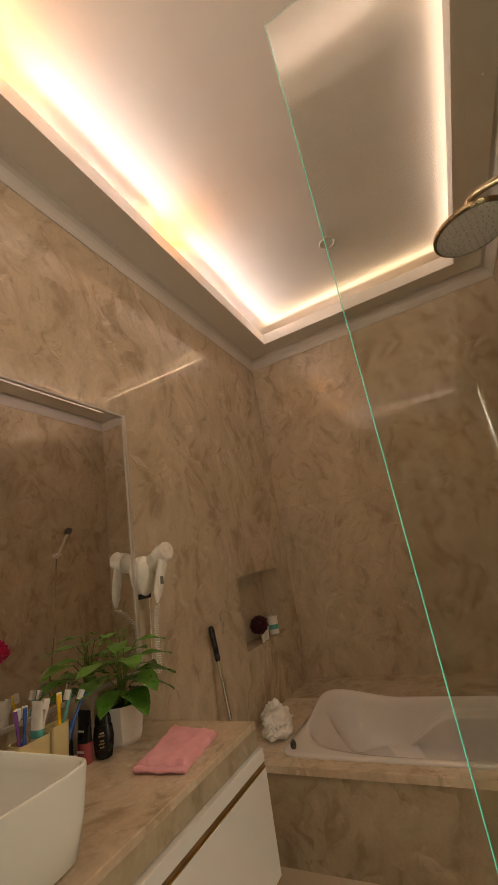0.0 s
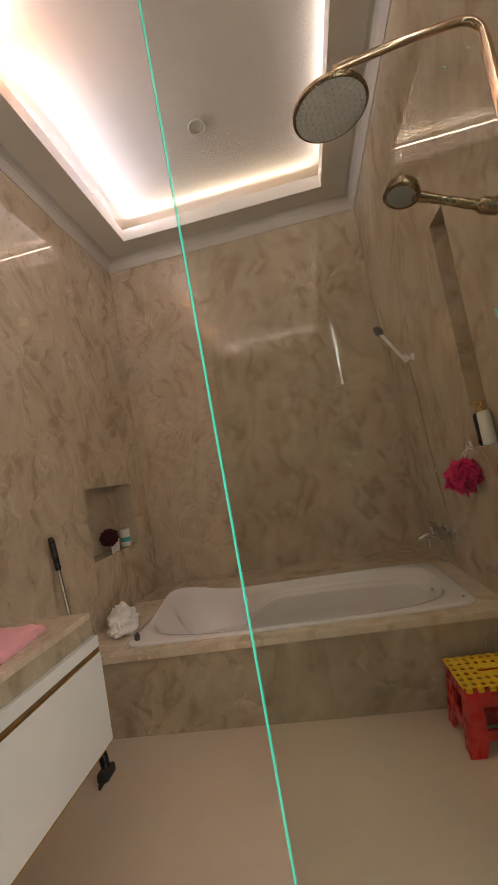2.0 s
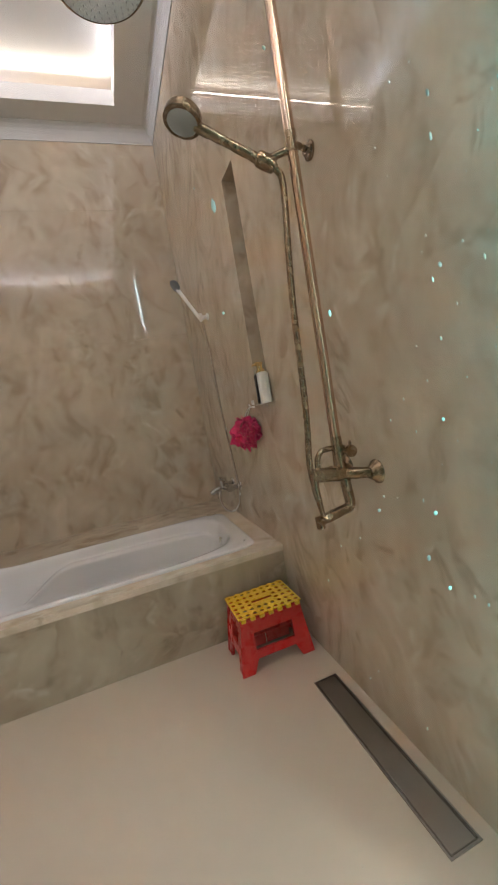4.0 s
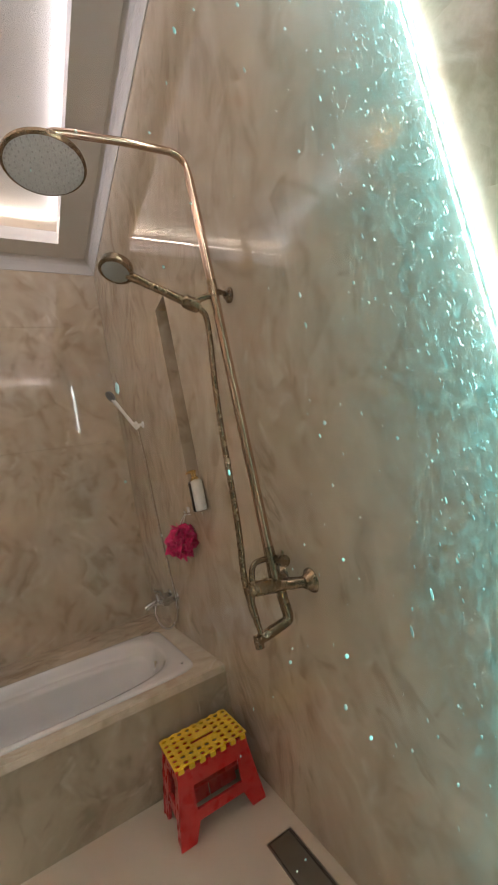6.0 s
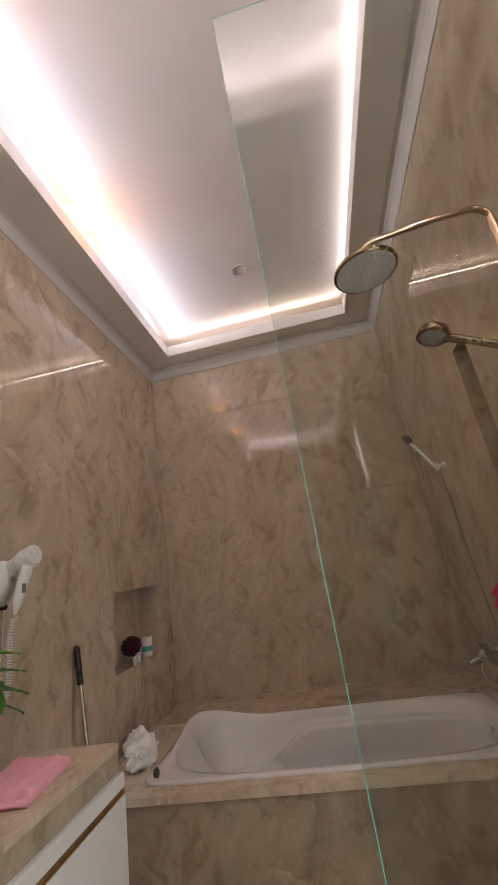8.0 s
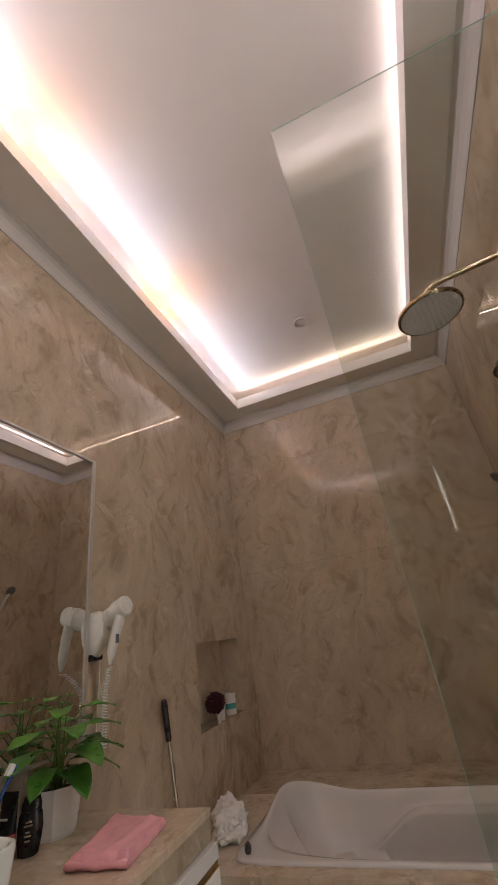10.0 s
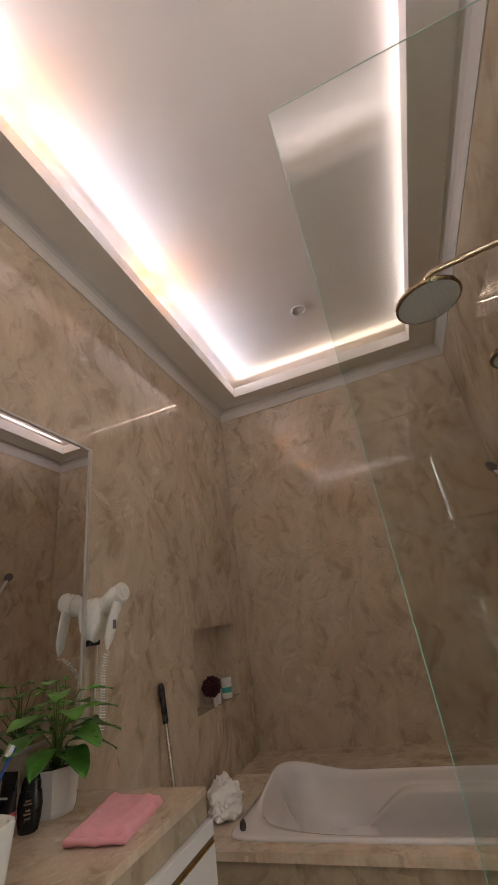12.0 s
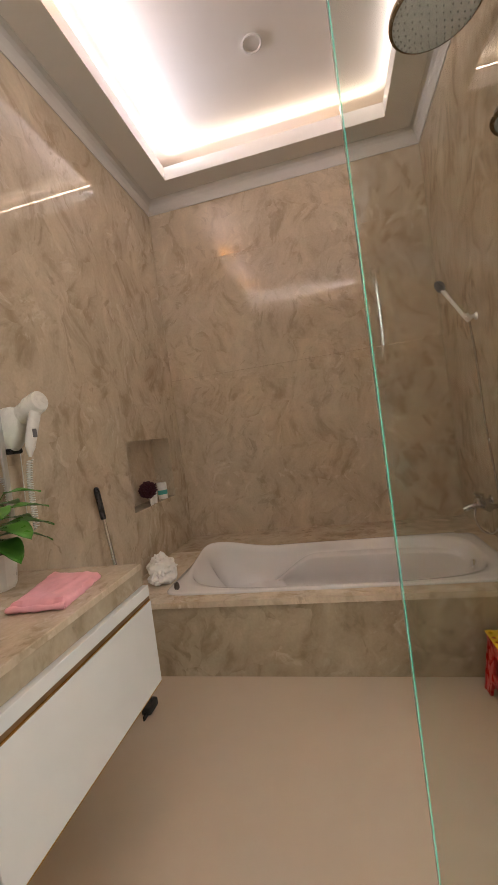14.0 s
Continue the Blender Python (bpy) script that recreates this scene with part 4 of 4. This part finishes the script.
deo = bottle("deodorant", (0.150, -2.195, VTOP), [(0.020, 0), (0.026, 0.004), (0.031, 0.03), (0.034, 0.062), (0.030, 0.092), (0.027, 0.098)], M_BLACK, "black roll-on deodorant bottle", [(0.027, 0.099), (0.027, 0.112), (0.021, 0.130), (0.008, 0.138), (0.001, 0.139)], M_BLACK, 0.6, 35)
lab = bmesh.new()
for k, (z, w) in enumerate(((0.078, 0.016), (0.070, 0.022), (0.056, 0.012), (0.048, 0.018), (0.038, 0.014))):
    box(lab, (-w / 2, -0.0012, z - 0.0022), (w / 2, 0.0, z + 0.0022))
bmesh.ops.rotate(lab, cent=(0, 0, 0), matrix=Matrix.Rotation(radians(35), 3, "Z"), verts=lab.verts)
bmesh.ops.translate(lab, vec=(0.0125, -0.0185, 0), verts=lab.verts)
part("print_bars", lab, M_STEEL, deo, "silver print")
tb = thing("cream_tube", (0.105, -2.232, VTOP), "upright cosmetic tube, dark above and rose below", "tube")
rings = []
for z, a, b in ((0.0, 0.024, 0.019), (0.004, 0.025, 0.020), (0.06, 0.026, 0.019), (0.11, 0.029, 0.010), (0.148, 0.031, 0.0025), (0.152, 0.031, 0.002)):
    rings.append([Vector((p.x, p.y, z)) for p in rrect(0, 0, a, b, 2.4, z, 28)])
part("tube_body", ring_loft(rings[2:]), M_BLACK, tb, smooth=50)
part("tube_base", ring_loft(rings[:3]), M_ROSE, tb, "clear rose lower part", smooth=50)
part("print_bar", boxes(((-0.014, -0.0155, 0.092), (0.014, -0.0140, 0.097))), M_WHITEPL, tb, "pale print")
part("print_bar", boxes(((-0.016, -0.0205, 0.035), (0.016, -0.0195, 0.041))), M_WHITEPL, tb, "pale print")
bottle("perfume_bottle", (0.066, -2.275, VTOP), [(0.020, 0), (0.023, 0.004), (0.022, 0.07), (0.016, 0.085)], M_BLACK, "small dark bottle on the worktop", [(0.012, 0.086), (0.012, 0.115), (0.001, 0.117)], M_ROSE)


def brush_cup(at, size, label):
    t_ = thing("toothbrush_cup", at, label, "cup", "toothbrush cups")
    a, b, h = size
    rr = [rrect(0, 0, a * 0.92, b * 0.92, 6, 0.0, 40), rrect(0, 0, a, b, 6, h, 40), rrect(0, 0, a - 0.003, b - 0.003, 6, h, 40), rrect(0, 0, a * 0.9 - 0.003, b * 0.9 - 0.003, 6, 0.006, 40)]
    part("cup", ring_loft(rr), M_CREAM, t_, smooth=40)
    return t_


brush_cup((0.115, -2.433, VTOP), (0.034, 0.050, 0.148), "cream plastic toothbrush holder")
brush_cup((0.115, -2.346, VTOP), (0.028, 0.030, 0.155), "cream plastic cup holding toothbrushes")


def toothbrush(at, lean, material, label, big=1.0):
    t_ = thing("toothbrush", at, label, "toothbrush", "toothbrushes")
    d = Vector(lean).normalized()
    pts = [d * (0.190 * k / 8) for k in range(9)]
    big *= 1.45
    part("handle", tube(pts, [0.0045 * big, 0.0055 * big, 0.006 * big, 0.005 * big, 0.0045 * big, 0.0045, 0.0045, 0.006, 0.006], 10), material, t_, smooth=60)
    up = d.cross(Vector((0.3, 1, 0))).normalized()
    c = d * 0.177
    br = bmesh.new()
    box(br, (-0.007, -0.014, 0.003), (0.007, 0.014, 0.016))
    bmesh.ops.transform(br, matrix=Matrix.Translation(c) @ d.to_track_quat("Y", "Z").to_matrix().to_4x4(), verts=br.verts)
    part("bristles", br, M_WHITEPL, t_, "white bristles")


toothbrush((0.12, -2.343, VTOP + 0.050), (0.12, 0.52, 1.0), M_BLUE, "blue and white toothbrush leaning in a cup", 1.3)
toothbrush((0.11, -2.348, VTOP + 0.050), (0.05, 0.30, 1.0), M_CYAN, "teal toothbrush leaning in a cup")
toothbrush((0.115, -2.423, VTOP + 0.050), (0.05, 0.25, 1.0), M_WHITEPL, "white toothbrush leaning in a cup")
toothbrush((0.11, -2.443, VTOP + 0.050), (0.08, -0.22, 1.0), M_PURPLE, "purple toothbrush leaning in a cup")
toothbrush((0.12, -2.453, VTOP + 0.050), (0.10, -0.05, 1.0), M_BLUE, "blue toothbrush leaning in a cup")
toothbrush((0.125, -2.338, VTOP + 0.050), (0.1, -0.1, 1.0), M_YELLOW, "yellow toothbrush leaning in a cup")
tp = thing("toothpaste_tube", (0.115, -2.408, VTOP + 0.060), "white toothpaste tube with green print standing in a holder", "toothpaste")
rings = [[Vector((p.x, p.y, z)) for p in rrect(0, 0, a, b, 2.4, z, 24)] for z, a, b in ((0.0, 0.016, 0.016), (0.05, 0.021, 0.016), (0.12, 0.024, 0.012), (0.165, 0.026, 0.003), (0.178, 0.026, 0.002))]
part("tube_body", ring_loft(rings), M_WHITEPL, tp, smooth=50)
part("print_band", ring_loft([[Vector((p.x * 1.03, p.y * 1.05, z)) for p in rrect(0, 0, a, b, 2.4, z, 24)] for z, a, b in ((0.085, 0.0225, 0.0142), (0.105, 0.0234, 0.0128))], True, False, False), M_CYAN, tp, "green print band", smooth=50)


# ---- hair dryer on the wall ----
DYR = -1.785
hd_ = thing("hair_dryer", (0.0, DYR, 1.32), "white wall-mounted hair dryer with a coiled cord", "hair dryer")
rings = []
for x, a, b, z in ((0.0, 0.042, 0.078, 1.318), (0.012, 0.046, 0.082, 1.318), (0.045, 0.045, 0.080, 1.322), (0.075, 0.038, 0.066, 1.332), (0.092, 0.026, 0.045, 1.342)):
    rings.append([Vector((x * 1.3, p.x, p.y)) for p in rrect(DYR - 0.026, z - 0.004, a * 1.05, b * 1.12, 2.3, 0, 36)])
wpart("wall_holder", ring_loft(rings), M_WHITEPL, hd_, "white rounded wall holder", smooth=50)
wpart("holder_base", boxes(((0.0, -1.855, 1.216), (0.055, -1.775, 1.240)), bev=0.008), M_BLACK, hd_, "black rubber foot of the holder")
a0, a1 = Vector((0.05, DYR, 1.352)), Vector((0.262, -1.822, 1.412))
ax = (a1 - a0).normalized()
ln = (a1 - a0).length
barrel = wpart("barrel", lathe([(0.034, 0.0), (0.041, 0.02), (0.043, 0.06), (0.043, ln * 0.6), (0.047, ln * 0.62), (0.047, ln * 0.66), (0.044, ln * 0.70), (0.043, ln * 0.92), (0.039, ln * 0.985), (0.030, ln)], 32, a0, ax), M_WHITEPL, hd_, "white dryer barrel", smooth=35)
gr = bmesh.new()
for r in (0.010, 0.017, 0.024):
    g_ = lathe([(r - 0.0012, ln - 0.001), (r - 0.0012, ln + 0.002), (r + 0.0012, ln + 0.002), (r + 0.0012, ln - 0.001)], 28, a0, ax, False)
    gr = merge(gr, g_)
ob = part("intake_grille", gr, M_WHITEPL, None, "ringed air intake", 40)
ob.parent = barrel
hp = [(0.225, -1.822, 1.385), (0.222, -1.835, 1.34), (0.215, -1.852, 1.285), (0.210, -1.864, 1.235), (0.208, -1.868, 1.215), (0.206, -1.87, 1.195)]
hn = wpart("handle", tube(hp, [0.024, 0.025, 0.024, 0.021, 0.014, 0.006], 18), M_WHITEPL, hd_, "white dryer handle", smooth=50)
ob = part("switch", boxes(((0.236, -1.866, 1.268), (0.2415, -1.846, 1.302)), bev=0.002), M_GREYPL, None, "grey rocker switch")
ob.parent = hn
coil = []
for k in range(29 * 12):
    s = k / (29 * 12)
    cx, cy = 0.206 - 0.09 * min(1, s * 3) ** 0.6, -1.87 + 0.055 * min(1, s * 3) ** 0.6
    a = 2 * math.pi * k / 12
    r = 0.0115
    coil.append((cx + r * math.cos(a), cy + r * math.sin(a), 1.185 - 0.275 * s))
wpart("coiled_cord", tube(coil, 0.0026, 6), M_WHITEPL, hd_, "coiled white cord", smooth=70)
cl = bezier([(0.116, -1.815, 0.91), (0.06, -1.80, 0.90), (0.03, DYR, 0.98), (0.04, DYR, 1.12), (0.045, DYR, 1.23)], 8)
wpart("cord_tail", tube(cl, 0.0026, 6), M_WHITEPL, hd_, "thin white cord", smooth=70)

for ob in hd_.children:
    ob.matrix_parent_inverse = Matrix.Translation((0.0, -0.006, 0.044)) @ Matrix.Diagonal((0.74, 1, 1, 1)) @ ob.matrix_parent_inverse


# ---- mop leaning on the wall ----
mp_ = thing("floor_squeegee", (0.305, -1.55, 0.0), "floor squeegee with steel pole and black grip leaning on the wall", "squeegee")
p0, p1 = Vector((0.298, -1.540, 0.05)), Vector((0.022, -1.304, 1.038))
dd = p1 - p0
wpart("pole", tube([p0, p0 + dd * 0.4, p0 + dd * 0.86], 0.0095, 14), M_STEEL, mp_, "brushed steel pole", smooth=50)
gp = [p0 + dd * s for s in (0.83, 0.84, 0.90, 0.96, 0.99, 1.0)]
wpart("grip", tube(gp, [0.011, 0.0145, 0.0150, 0.0155, 0.015, 0.009], 16), M_BLACK, mp_, "black plastic grip", smooth=40)
wpart("socket", tube([p0 + dd * 0.10, p0 + dd * 0.02, p0 - dd * 0.02], [0.014, 0.020, 0.018], 16), M_BLACK, mp_, "black plastic socket", smooth=50)
bl = boxes(((0.282, -1.590, 0.006), (0.330, -1.510, 0.045)), bev=0.008)
wpart("head_bar", bl, M_DARKRUB, mp_, "dark plastic head", smooth=40)
wpart("blade", boxes(((0.303, -1.615, 0.0005), (0.310, -1.495, 0.020))), M_BLACK, mp_, "black rubber blade")


# ---- niche items ----
cup = bottle("plastic_cup", (-0.035, -0.560, NZ0), [(0.026, 0), (0.028, 0.003), (0.033, 0.085), (0.031, 0.085), (0.026, 0.006)], M_WHITEPL, "white plastic cup in the wall niche")
pf = bmesh.new()
bmesh.ops.create_icosphere(pf, subdivisions=5, radius=1.0)
for v in pf.verts:
    q = v.co * 4.5
    r = 0.062 * (0.75 + 0.45 * abs(noise.noise(q)) + 0.3 * abs(noise.noise(q * 2.1)))
    v.co = v.co * r
po = part("bath_pouf", pf, M_MAROON, None, "", 35)
po.location = (-0.048, -0.600, NZ0 + 0.105)
tagged(po, "dark maroon mesh bath pouf resting on a cup", "bath pouf")
tg = boxes(((-0.004, -0.670, NZ0 + 0.001), (-0.001, -0.630, NZ0 + 0.05)))
tagged(part("paper_tag", tg, M_WHITEPL), "small white paper tag leaning in the niche", "tag")
jar = bottle("cream_jar", (-0.045, -0.375, NZ0), [(0.034, 0), (0.036, 0.004), (0.036, 0.095), (0.033, 0.100)], M_WHITEPL, "white lotion jar with a teal band in the niche", [(0.037, 0.101), (0.037, 0.122), (0.034, 0.126), (0.001, 0.126)], M_WHITEPL)
part("label_band", lathe([(0.0366, 0.035), (0.0366, 0.068)], 28, cap=False), M_CYAN, jar, "teal label band", smooth=60)


# ---- bottles in the tall niche ----
def pump_bottle(at, material, label, r=0.026, h=0.135):
    t_ = bottle("pump_bottle", at, [(r - 0.003, 0), (r, 0.004), (r, h - 0.006), (r - 0.006, h), (0.012, h + 0.002)], material, label)
    part("pump", merge(lathe([(0.011, h + 0.001), (0.011, h + 0.014), (0.005, h + 0.016), (0.005, h + 0.034), (0.009, h + 0.036), (0.009, h + 0.044)], 18), tube([(0, 0, h + 0.040), (-0.028, -0.012, h + 0.041), (-0.034, -0.014, h + 0.034)], 0.0038, 10)), M_GOLD, t_, "gold pump", smooth=40)
    return t_


pump_bottle((2.134, -1.502, SZ0), M_WHITEPL, "white pump bottle with gold pump in the tall niche")
pump_bottle((2.150, -1.425, SZ0), M_BLACK, "black pump bottle with gold pump in the tall niche")

br_ = thing("bottle_shelf", (W, -1.465, SZ0), "small steel wall shelf holding pump bottles", "shelf")
wpart("shelf_plate", boxes(((W - 0.070, -1.545, SZ0 - 0.006), (W, -1.385, SZ0 - 0.001)), bev=0.001), M_CHROME, br_)
wpart("shelf_pin", tube([(W - 0.03, -1.50, SZ0 - 0.006), (W - 0.03, -1.50, SZ0 - 0.020)], 0.006, 10), M_CHROME, br_)

# pink bath pouf on a hook
pk = thing("hanging_bath_pouf", (2.103, -1.240, 0.994), "bright pink mesh bath pouf hanging on a wall hook", "bath pouf")
rp = random.Random(8)
pm = bmesh.new()
for k in range(34):
    d = Vector((rp.gauss(0, 1), rp.gauss(0, 1), rp.gauss(0, 1))).normalized()
    u = d.orthogonal().normalized()
    w_ = d.cross(u)
    r0 = 0.030 + 0.020 * rp.random()
    h0_ = 0.022 + 0.026 * rp.random()
    rows = []
    for i in range(5):
        s = i / 4
        row = []
        for j in range(11):
            a = 2 * math.pi * j / 10
            rad = r0 * s * (1 + 0.30 * math.sin(a * 3 + k))
            hgt = h0_ + 0.026 * s + 0.014 * math.sin(a * 4 + k * 2) * s
            row.append(pm.verts.new(d * hgt + (u * math.cos(a) + w_ * math.sin(a)) * rad))
        rows.append(row)
    for a_, b_ in zip(rows[1:], rows[2:]):
        for j in range(10):
            pm.faces.new((a_[j], a_[j + 1], b_[j + 1], b_[j]))
wk = part("mesh_ball", pm, M_PINK, pk, "ruffled pink nylon mesh", smooth=80)
sm = wk.modifiers.new("thickness", "SOLIDIFY")
sm.thickness = 0.0012
part("tail", tube([(0.0, 0.0, -0.04), (-0.005, 0.005, -0.075), (0.004, 0.0, -0.105)], [0.014, 0.010, 0.004], 10), M_PINK, pk, smooth=60)
part("cord", tube(bezier([(0.0, 0.0, 0.05), (0.012, 0.0, 0.09), (0.045, 0.002, 0.125), (0.02, -0.006, 0.085), (0.0, 0.0, 0.05)], 6), 0.0022, 8), M_WHITEPL, pk, "white cord", smooth=60)
hk = thing("wall_hook", (W, -1.240, 1.125), "small white adhesive wall hook", "hook")
part("plate", boxes(((-0.006, -0.016, -0.02), (0.0, 0.016, 0.02)), bev=0.002), M_WHITEPL, hk)
part("peg", tube(bezier([(-0.005, 0, -0.004), (-0.018, 0, -0.012), (-0.026, 0, 0.004)], 5), 0.004, 10), M_WHITEPL, hk, smooth=60)


# ---- folding stool ----
SC = Vector((1.955, -1.483, 0.0))
SH = 0.252
st = thing("step_stool", SC, "red folding plastic step stool with a yellow perforated top", "stool")


TWX, TWY = 0.147, 0.110
NX, NY = 9, 6
CX, CY = 2 * TWX / NX, 2 * TWY / NY


def seat_plate(z0, z1, r):
    """A slab of square cells, each with a round hole; the two middle rows leave room for the hand slot."""
    bm = bmesh.new()
    ring = [(math.cos(math.pi / 4 * k), math.sin(math.pi / 4 * k)) for k in range(8)]

    def quad(*pts):
        bm.faces.new([bm.verts.new(q) for q in pts])

    for i in range(NX):
        for j in range(NY):
            cx, cy = -TWX + (i + 0.5) * CX, -TWY + (j + 0.5) * CY
            hx, hy = CX / 2, CY / 2
            edge = [(hx, 0), (hx, hy), (0, hy), (-hx, hy), (-hx, 0), (-hx, -hy), (0, -hy), (hx, -hy)]
            if 3 <= i <= 5 and j in (2, 3):
                # cells round the slot: keep the strip away from it
                lo, hi = ((cy - hy, -0.009) if j == 2 else (0.009, cy + hy))
                for z in (z0, z1):
                    quad((cx - hx, lo, z), (cx + hx, lo, z), (cx + hx, hi, z), (cx - hx, hi, z))
                y = hi if j == 2 else lo
                quad((cx - hx, y, z0), (cx + hx, y, z0), (cx + hx, y, z1), (cx - hx, y, z1))
                continue
            for k in range(8):
                a, b = ring[k], ring[(k + 1) % 8]
                ea, eb = edge[k], edge[(k + 1) % 8]
                for z in (z0, z1):
                    quad((cx + a[0] * r, cy + a[1] * r, z), (cx + ea[0], cy + ea[1], z), (cx + eb[0], cy + eb[1], z), (cx + b[0] * r, cy + b[1] * r, z))
                quad((cx + a[0] * r, cy + a[1] * r, z0), (cx + b[0] * r, cy + b[1] * r, z0), (cx + b[0] * r, cy + b[1] * r, z1), (cx + a[0] * r, cy + a[1] * r, z1))
    for x in (-1.5 * CX, 1.5 * CX):
        quad((x, -0.009, z0), (x, 0.009, z0), (x, 0.009, z1), (x, -0.009, z1))
    # outer edge, with tabs along the long sides
    for sx in (-TWX, TWX):
        quad((sx, -TWY, z0), (sx, TWY, z0), (sx, TWY, z1), (sx, -TWY, z1))
    for sy in (-1, 1):
        quad((-TWX, sy * TWY, z0), (TWX, sy * TWY, z0), (TWX, sy * TWY, z1), (-TWX, sy * TWY, z1))
    bmesh.ops.remove_doubles(bm, verts=bm.verts, dist=0.00005)
    for sy in (-1, 1):
        for k in range(7):
            cx = -0.126 + 0.042 * k
            box(bm, (cx - 0.011, sy * (TWY - 0.001), z1 - 0.018), (cx + 0.011, sy * (TWY + 0.009), z1 - 0.0005), 0.002, 1)
    return bm


part("seat", seat_plate(SH - 0.004, SH, 0.0100), M_YELLOW, st, "yellow perforated seat with round holes")
# unseen tray and middle panels, added to shade the holes and the window
part("inner_tray", boxes(((-TWX + 0.024, -TWY + 0.024, SH - 0.110), (TWX - 0.024, TWY - 0.024, SH - 0.106))), M_RED, st, "added red tray under the seat, keeping its holes dark")
part("folding_panel", boxes(((-0.118, 0.030, 0.020), (-0.002, 0.036, SH - 0.112)), ((0.002, 0.030, 0.020), (0.118, 0.036, SH - 0.112))), M_RED, st, "added red middle panel, keeping the side window dark")
part("under_rim", boxes(((-TWX + 0.004, -TWY + 0.004, SH - 0.034), (TWX - 0.004, -TWY + 0.014, SH - 0.0165)), ((-TWX + 0.004, TWY - 0.014, SH - 0.034), (TWX - 0.004, TWY - 0.004, SH - 0.0165)), ((-TWX + 0.004, -TWY + 0.014, SH - 0.034), (-TWX + 0.014, TWY - 0.014, SH - 0.0165)), ((TWX - 0.014, -TWY + 0.014, SH - 0.034), (TWX - 0.004, TWY - 0.014, SH - 0.0165))), M_RED, st)


for sgn in (-1, 1):
    # long sides, with a window made of four pieces round it
    items = []
    zt, z1, z0, cut = SH - 0.020, 0.175, 0.095, 0.060
    def wid(z):
        return 0.140 + (0.172 - 0.140) * (zt - z) / zt
    def prism(pts, t=0.012):
        b = bmesh.new()
        f = b.faces.new([b.verts.new((u, 0, z)) for u, z in pts])
        r = bmesh.ops.extrude_face_region(b, geom=[f])
        bmesh.ops.translate(b, vec=(0, t, 0), verts=[g for g in r["geom"] if isinstance(g, bmesh.types.BMVert)])
        return b
    wi = 0.090
    items.append(prism([(-wid(zt), zt), (wid(zt), zt), (wid(z1), z1), (-wid(z1), z1)]))
    items.append(prism([(-wid(z1), z1), (-wi, z1), (-wi, z0), (-wid(z0), z0)]))
    items.append(prism([(wi, z1), (wid(z1), z1), (wid(z0), z0), (wi, z0)]))
    items.append(prism([(-wid(z0), z0), (wid(z0), z0), (wid(cut), cut), (-wid(cut), cut)]))
    items.append(prism([(-wid(cut), cut), (-wid(cut) + 0.075, cut), (-wid(0) + 0.058, 0.0), (-wid(0), 0.0)]))
    items.append(prism([(wid(cut) - 0.075, cut), (wid(cut), cut), (wid(0), 0.0), (wid(0) - 0.058, 0.0)]))
    b = merge(*items)
    for v in b.verts:
        s = (zt - v.co.z) / zt
        v.co.y = sgn * (0.100 + 0.010 * s) + (v.co.y - 0.006)
    part("long_side", b, M_RED, st)
    b = merge(prism([(-0.096, zt), (0.096, zt), (0.100, 0.185), (-0.100, 0.185)]), prism([(-0.100, 0.185), (-0.045, 0.185), (-0.045, 0.10), (-0.104, 0.10)]), prism([(0.045, 0.185), (0.100, 0.185), (0.104, 0.10), (0.045, 0.10)]),
              prism([(-0.104, 0.10), (0.104, 0.10), (0.106, 0.065), (-0.106, 0.065)]), prism([(-0.106, 0.065), (-0.05, 0.065), (-0.062, 0.0), (-0.110, 0.0)]), prism([(0.05, 0.065), (0.106, 0.065), (0.110, 0.0), (0.062, 0.0)]))
    for v in b.verts:
        s = (zt - v.co.z) / zt
        u, t = v.co.x, v.co.y - 0.006
        v.co = Vector((sgn * (0.128 + 0.034 * s) + t, u, v.co.z))
    part("end_side", b, M_RED, st)


# ---- linear floor drain ----
ld = thing("linear_drain", (2.06, -2.085, 0.0), "long narrow steel linear floor drain", "floor drain")
DY0, DY1, DX0, DX1 = -2.445, -1.775, 2.025, 2.125
wpart("drain_frame", boxes(((DX0, DY0, 0.0005), (DX0 + 0.005, DY1, 0.004)), ((DX1 - 0.005, DY0, 0.0005), (DX1, DY1, 0.004)), ((DX0 + 0.005, DY0, 0.0005), (DX1 - 0.005, DY0 + 0.005, 0.004)), ((DX0 + 0.005, DY1 - 0.005, 0.0005), (DX1 - 0.005, DY1, 0.004))), M_GRATE, ld, "steel frame")
wpart("channel", boxes(((DX0 + 0.005, DY0 + 0.005, 0.0003), (DX1 - 0.005, DY1 - 0.005, 0.0012))), M_PIT, ld, "dark drain channel")
wpart("cover_plate", boxes(((DX0 + 0.010, DY0 + 0.010, 0.0013), (DX1 - 0.014, DY1 - 0.010, 0.0032))), M_GRATE, ld, "dull steel cover plate")
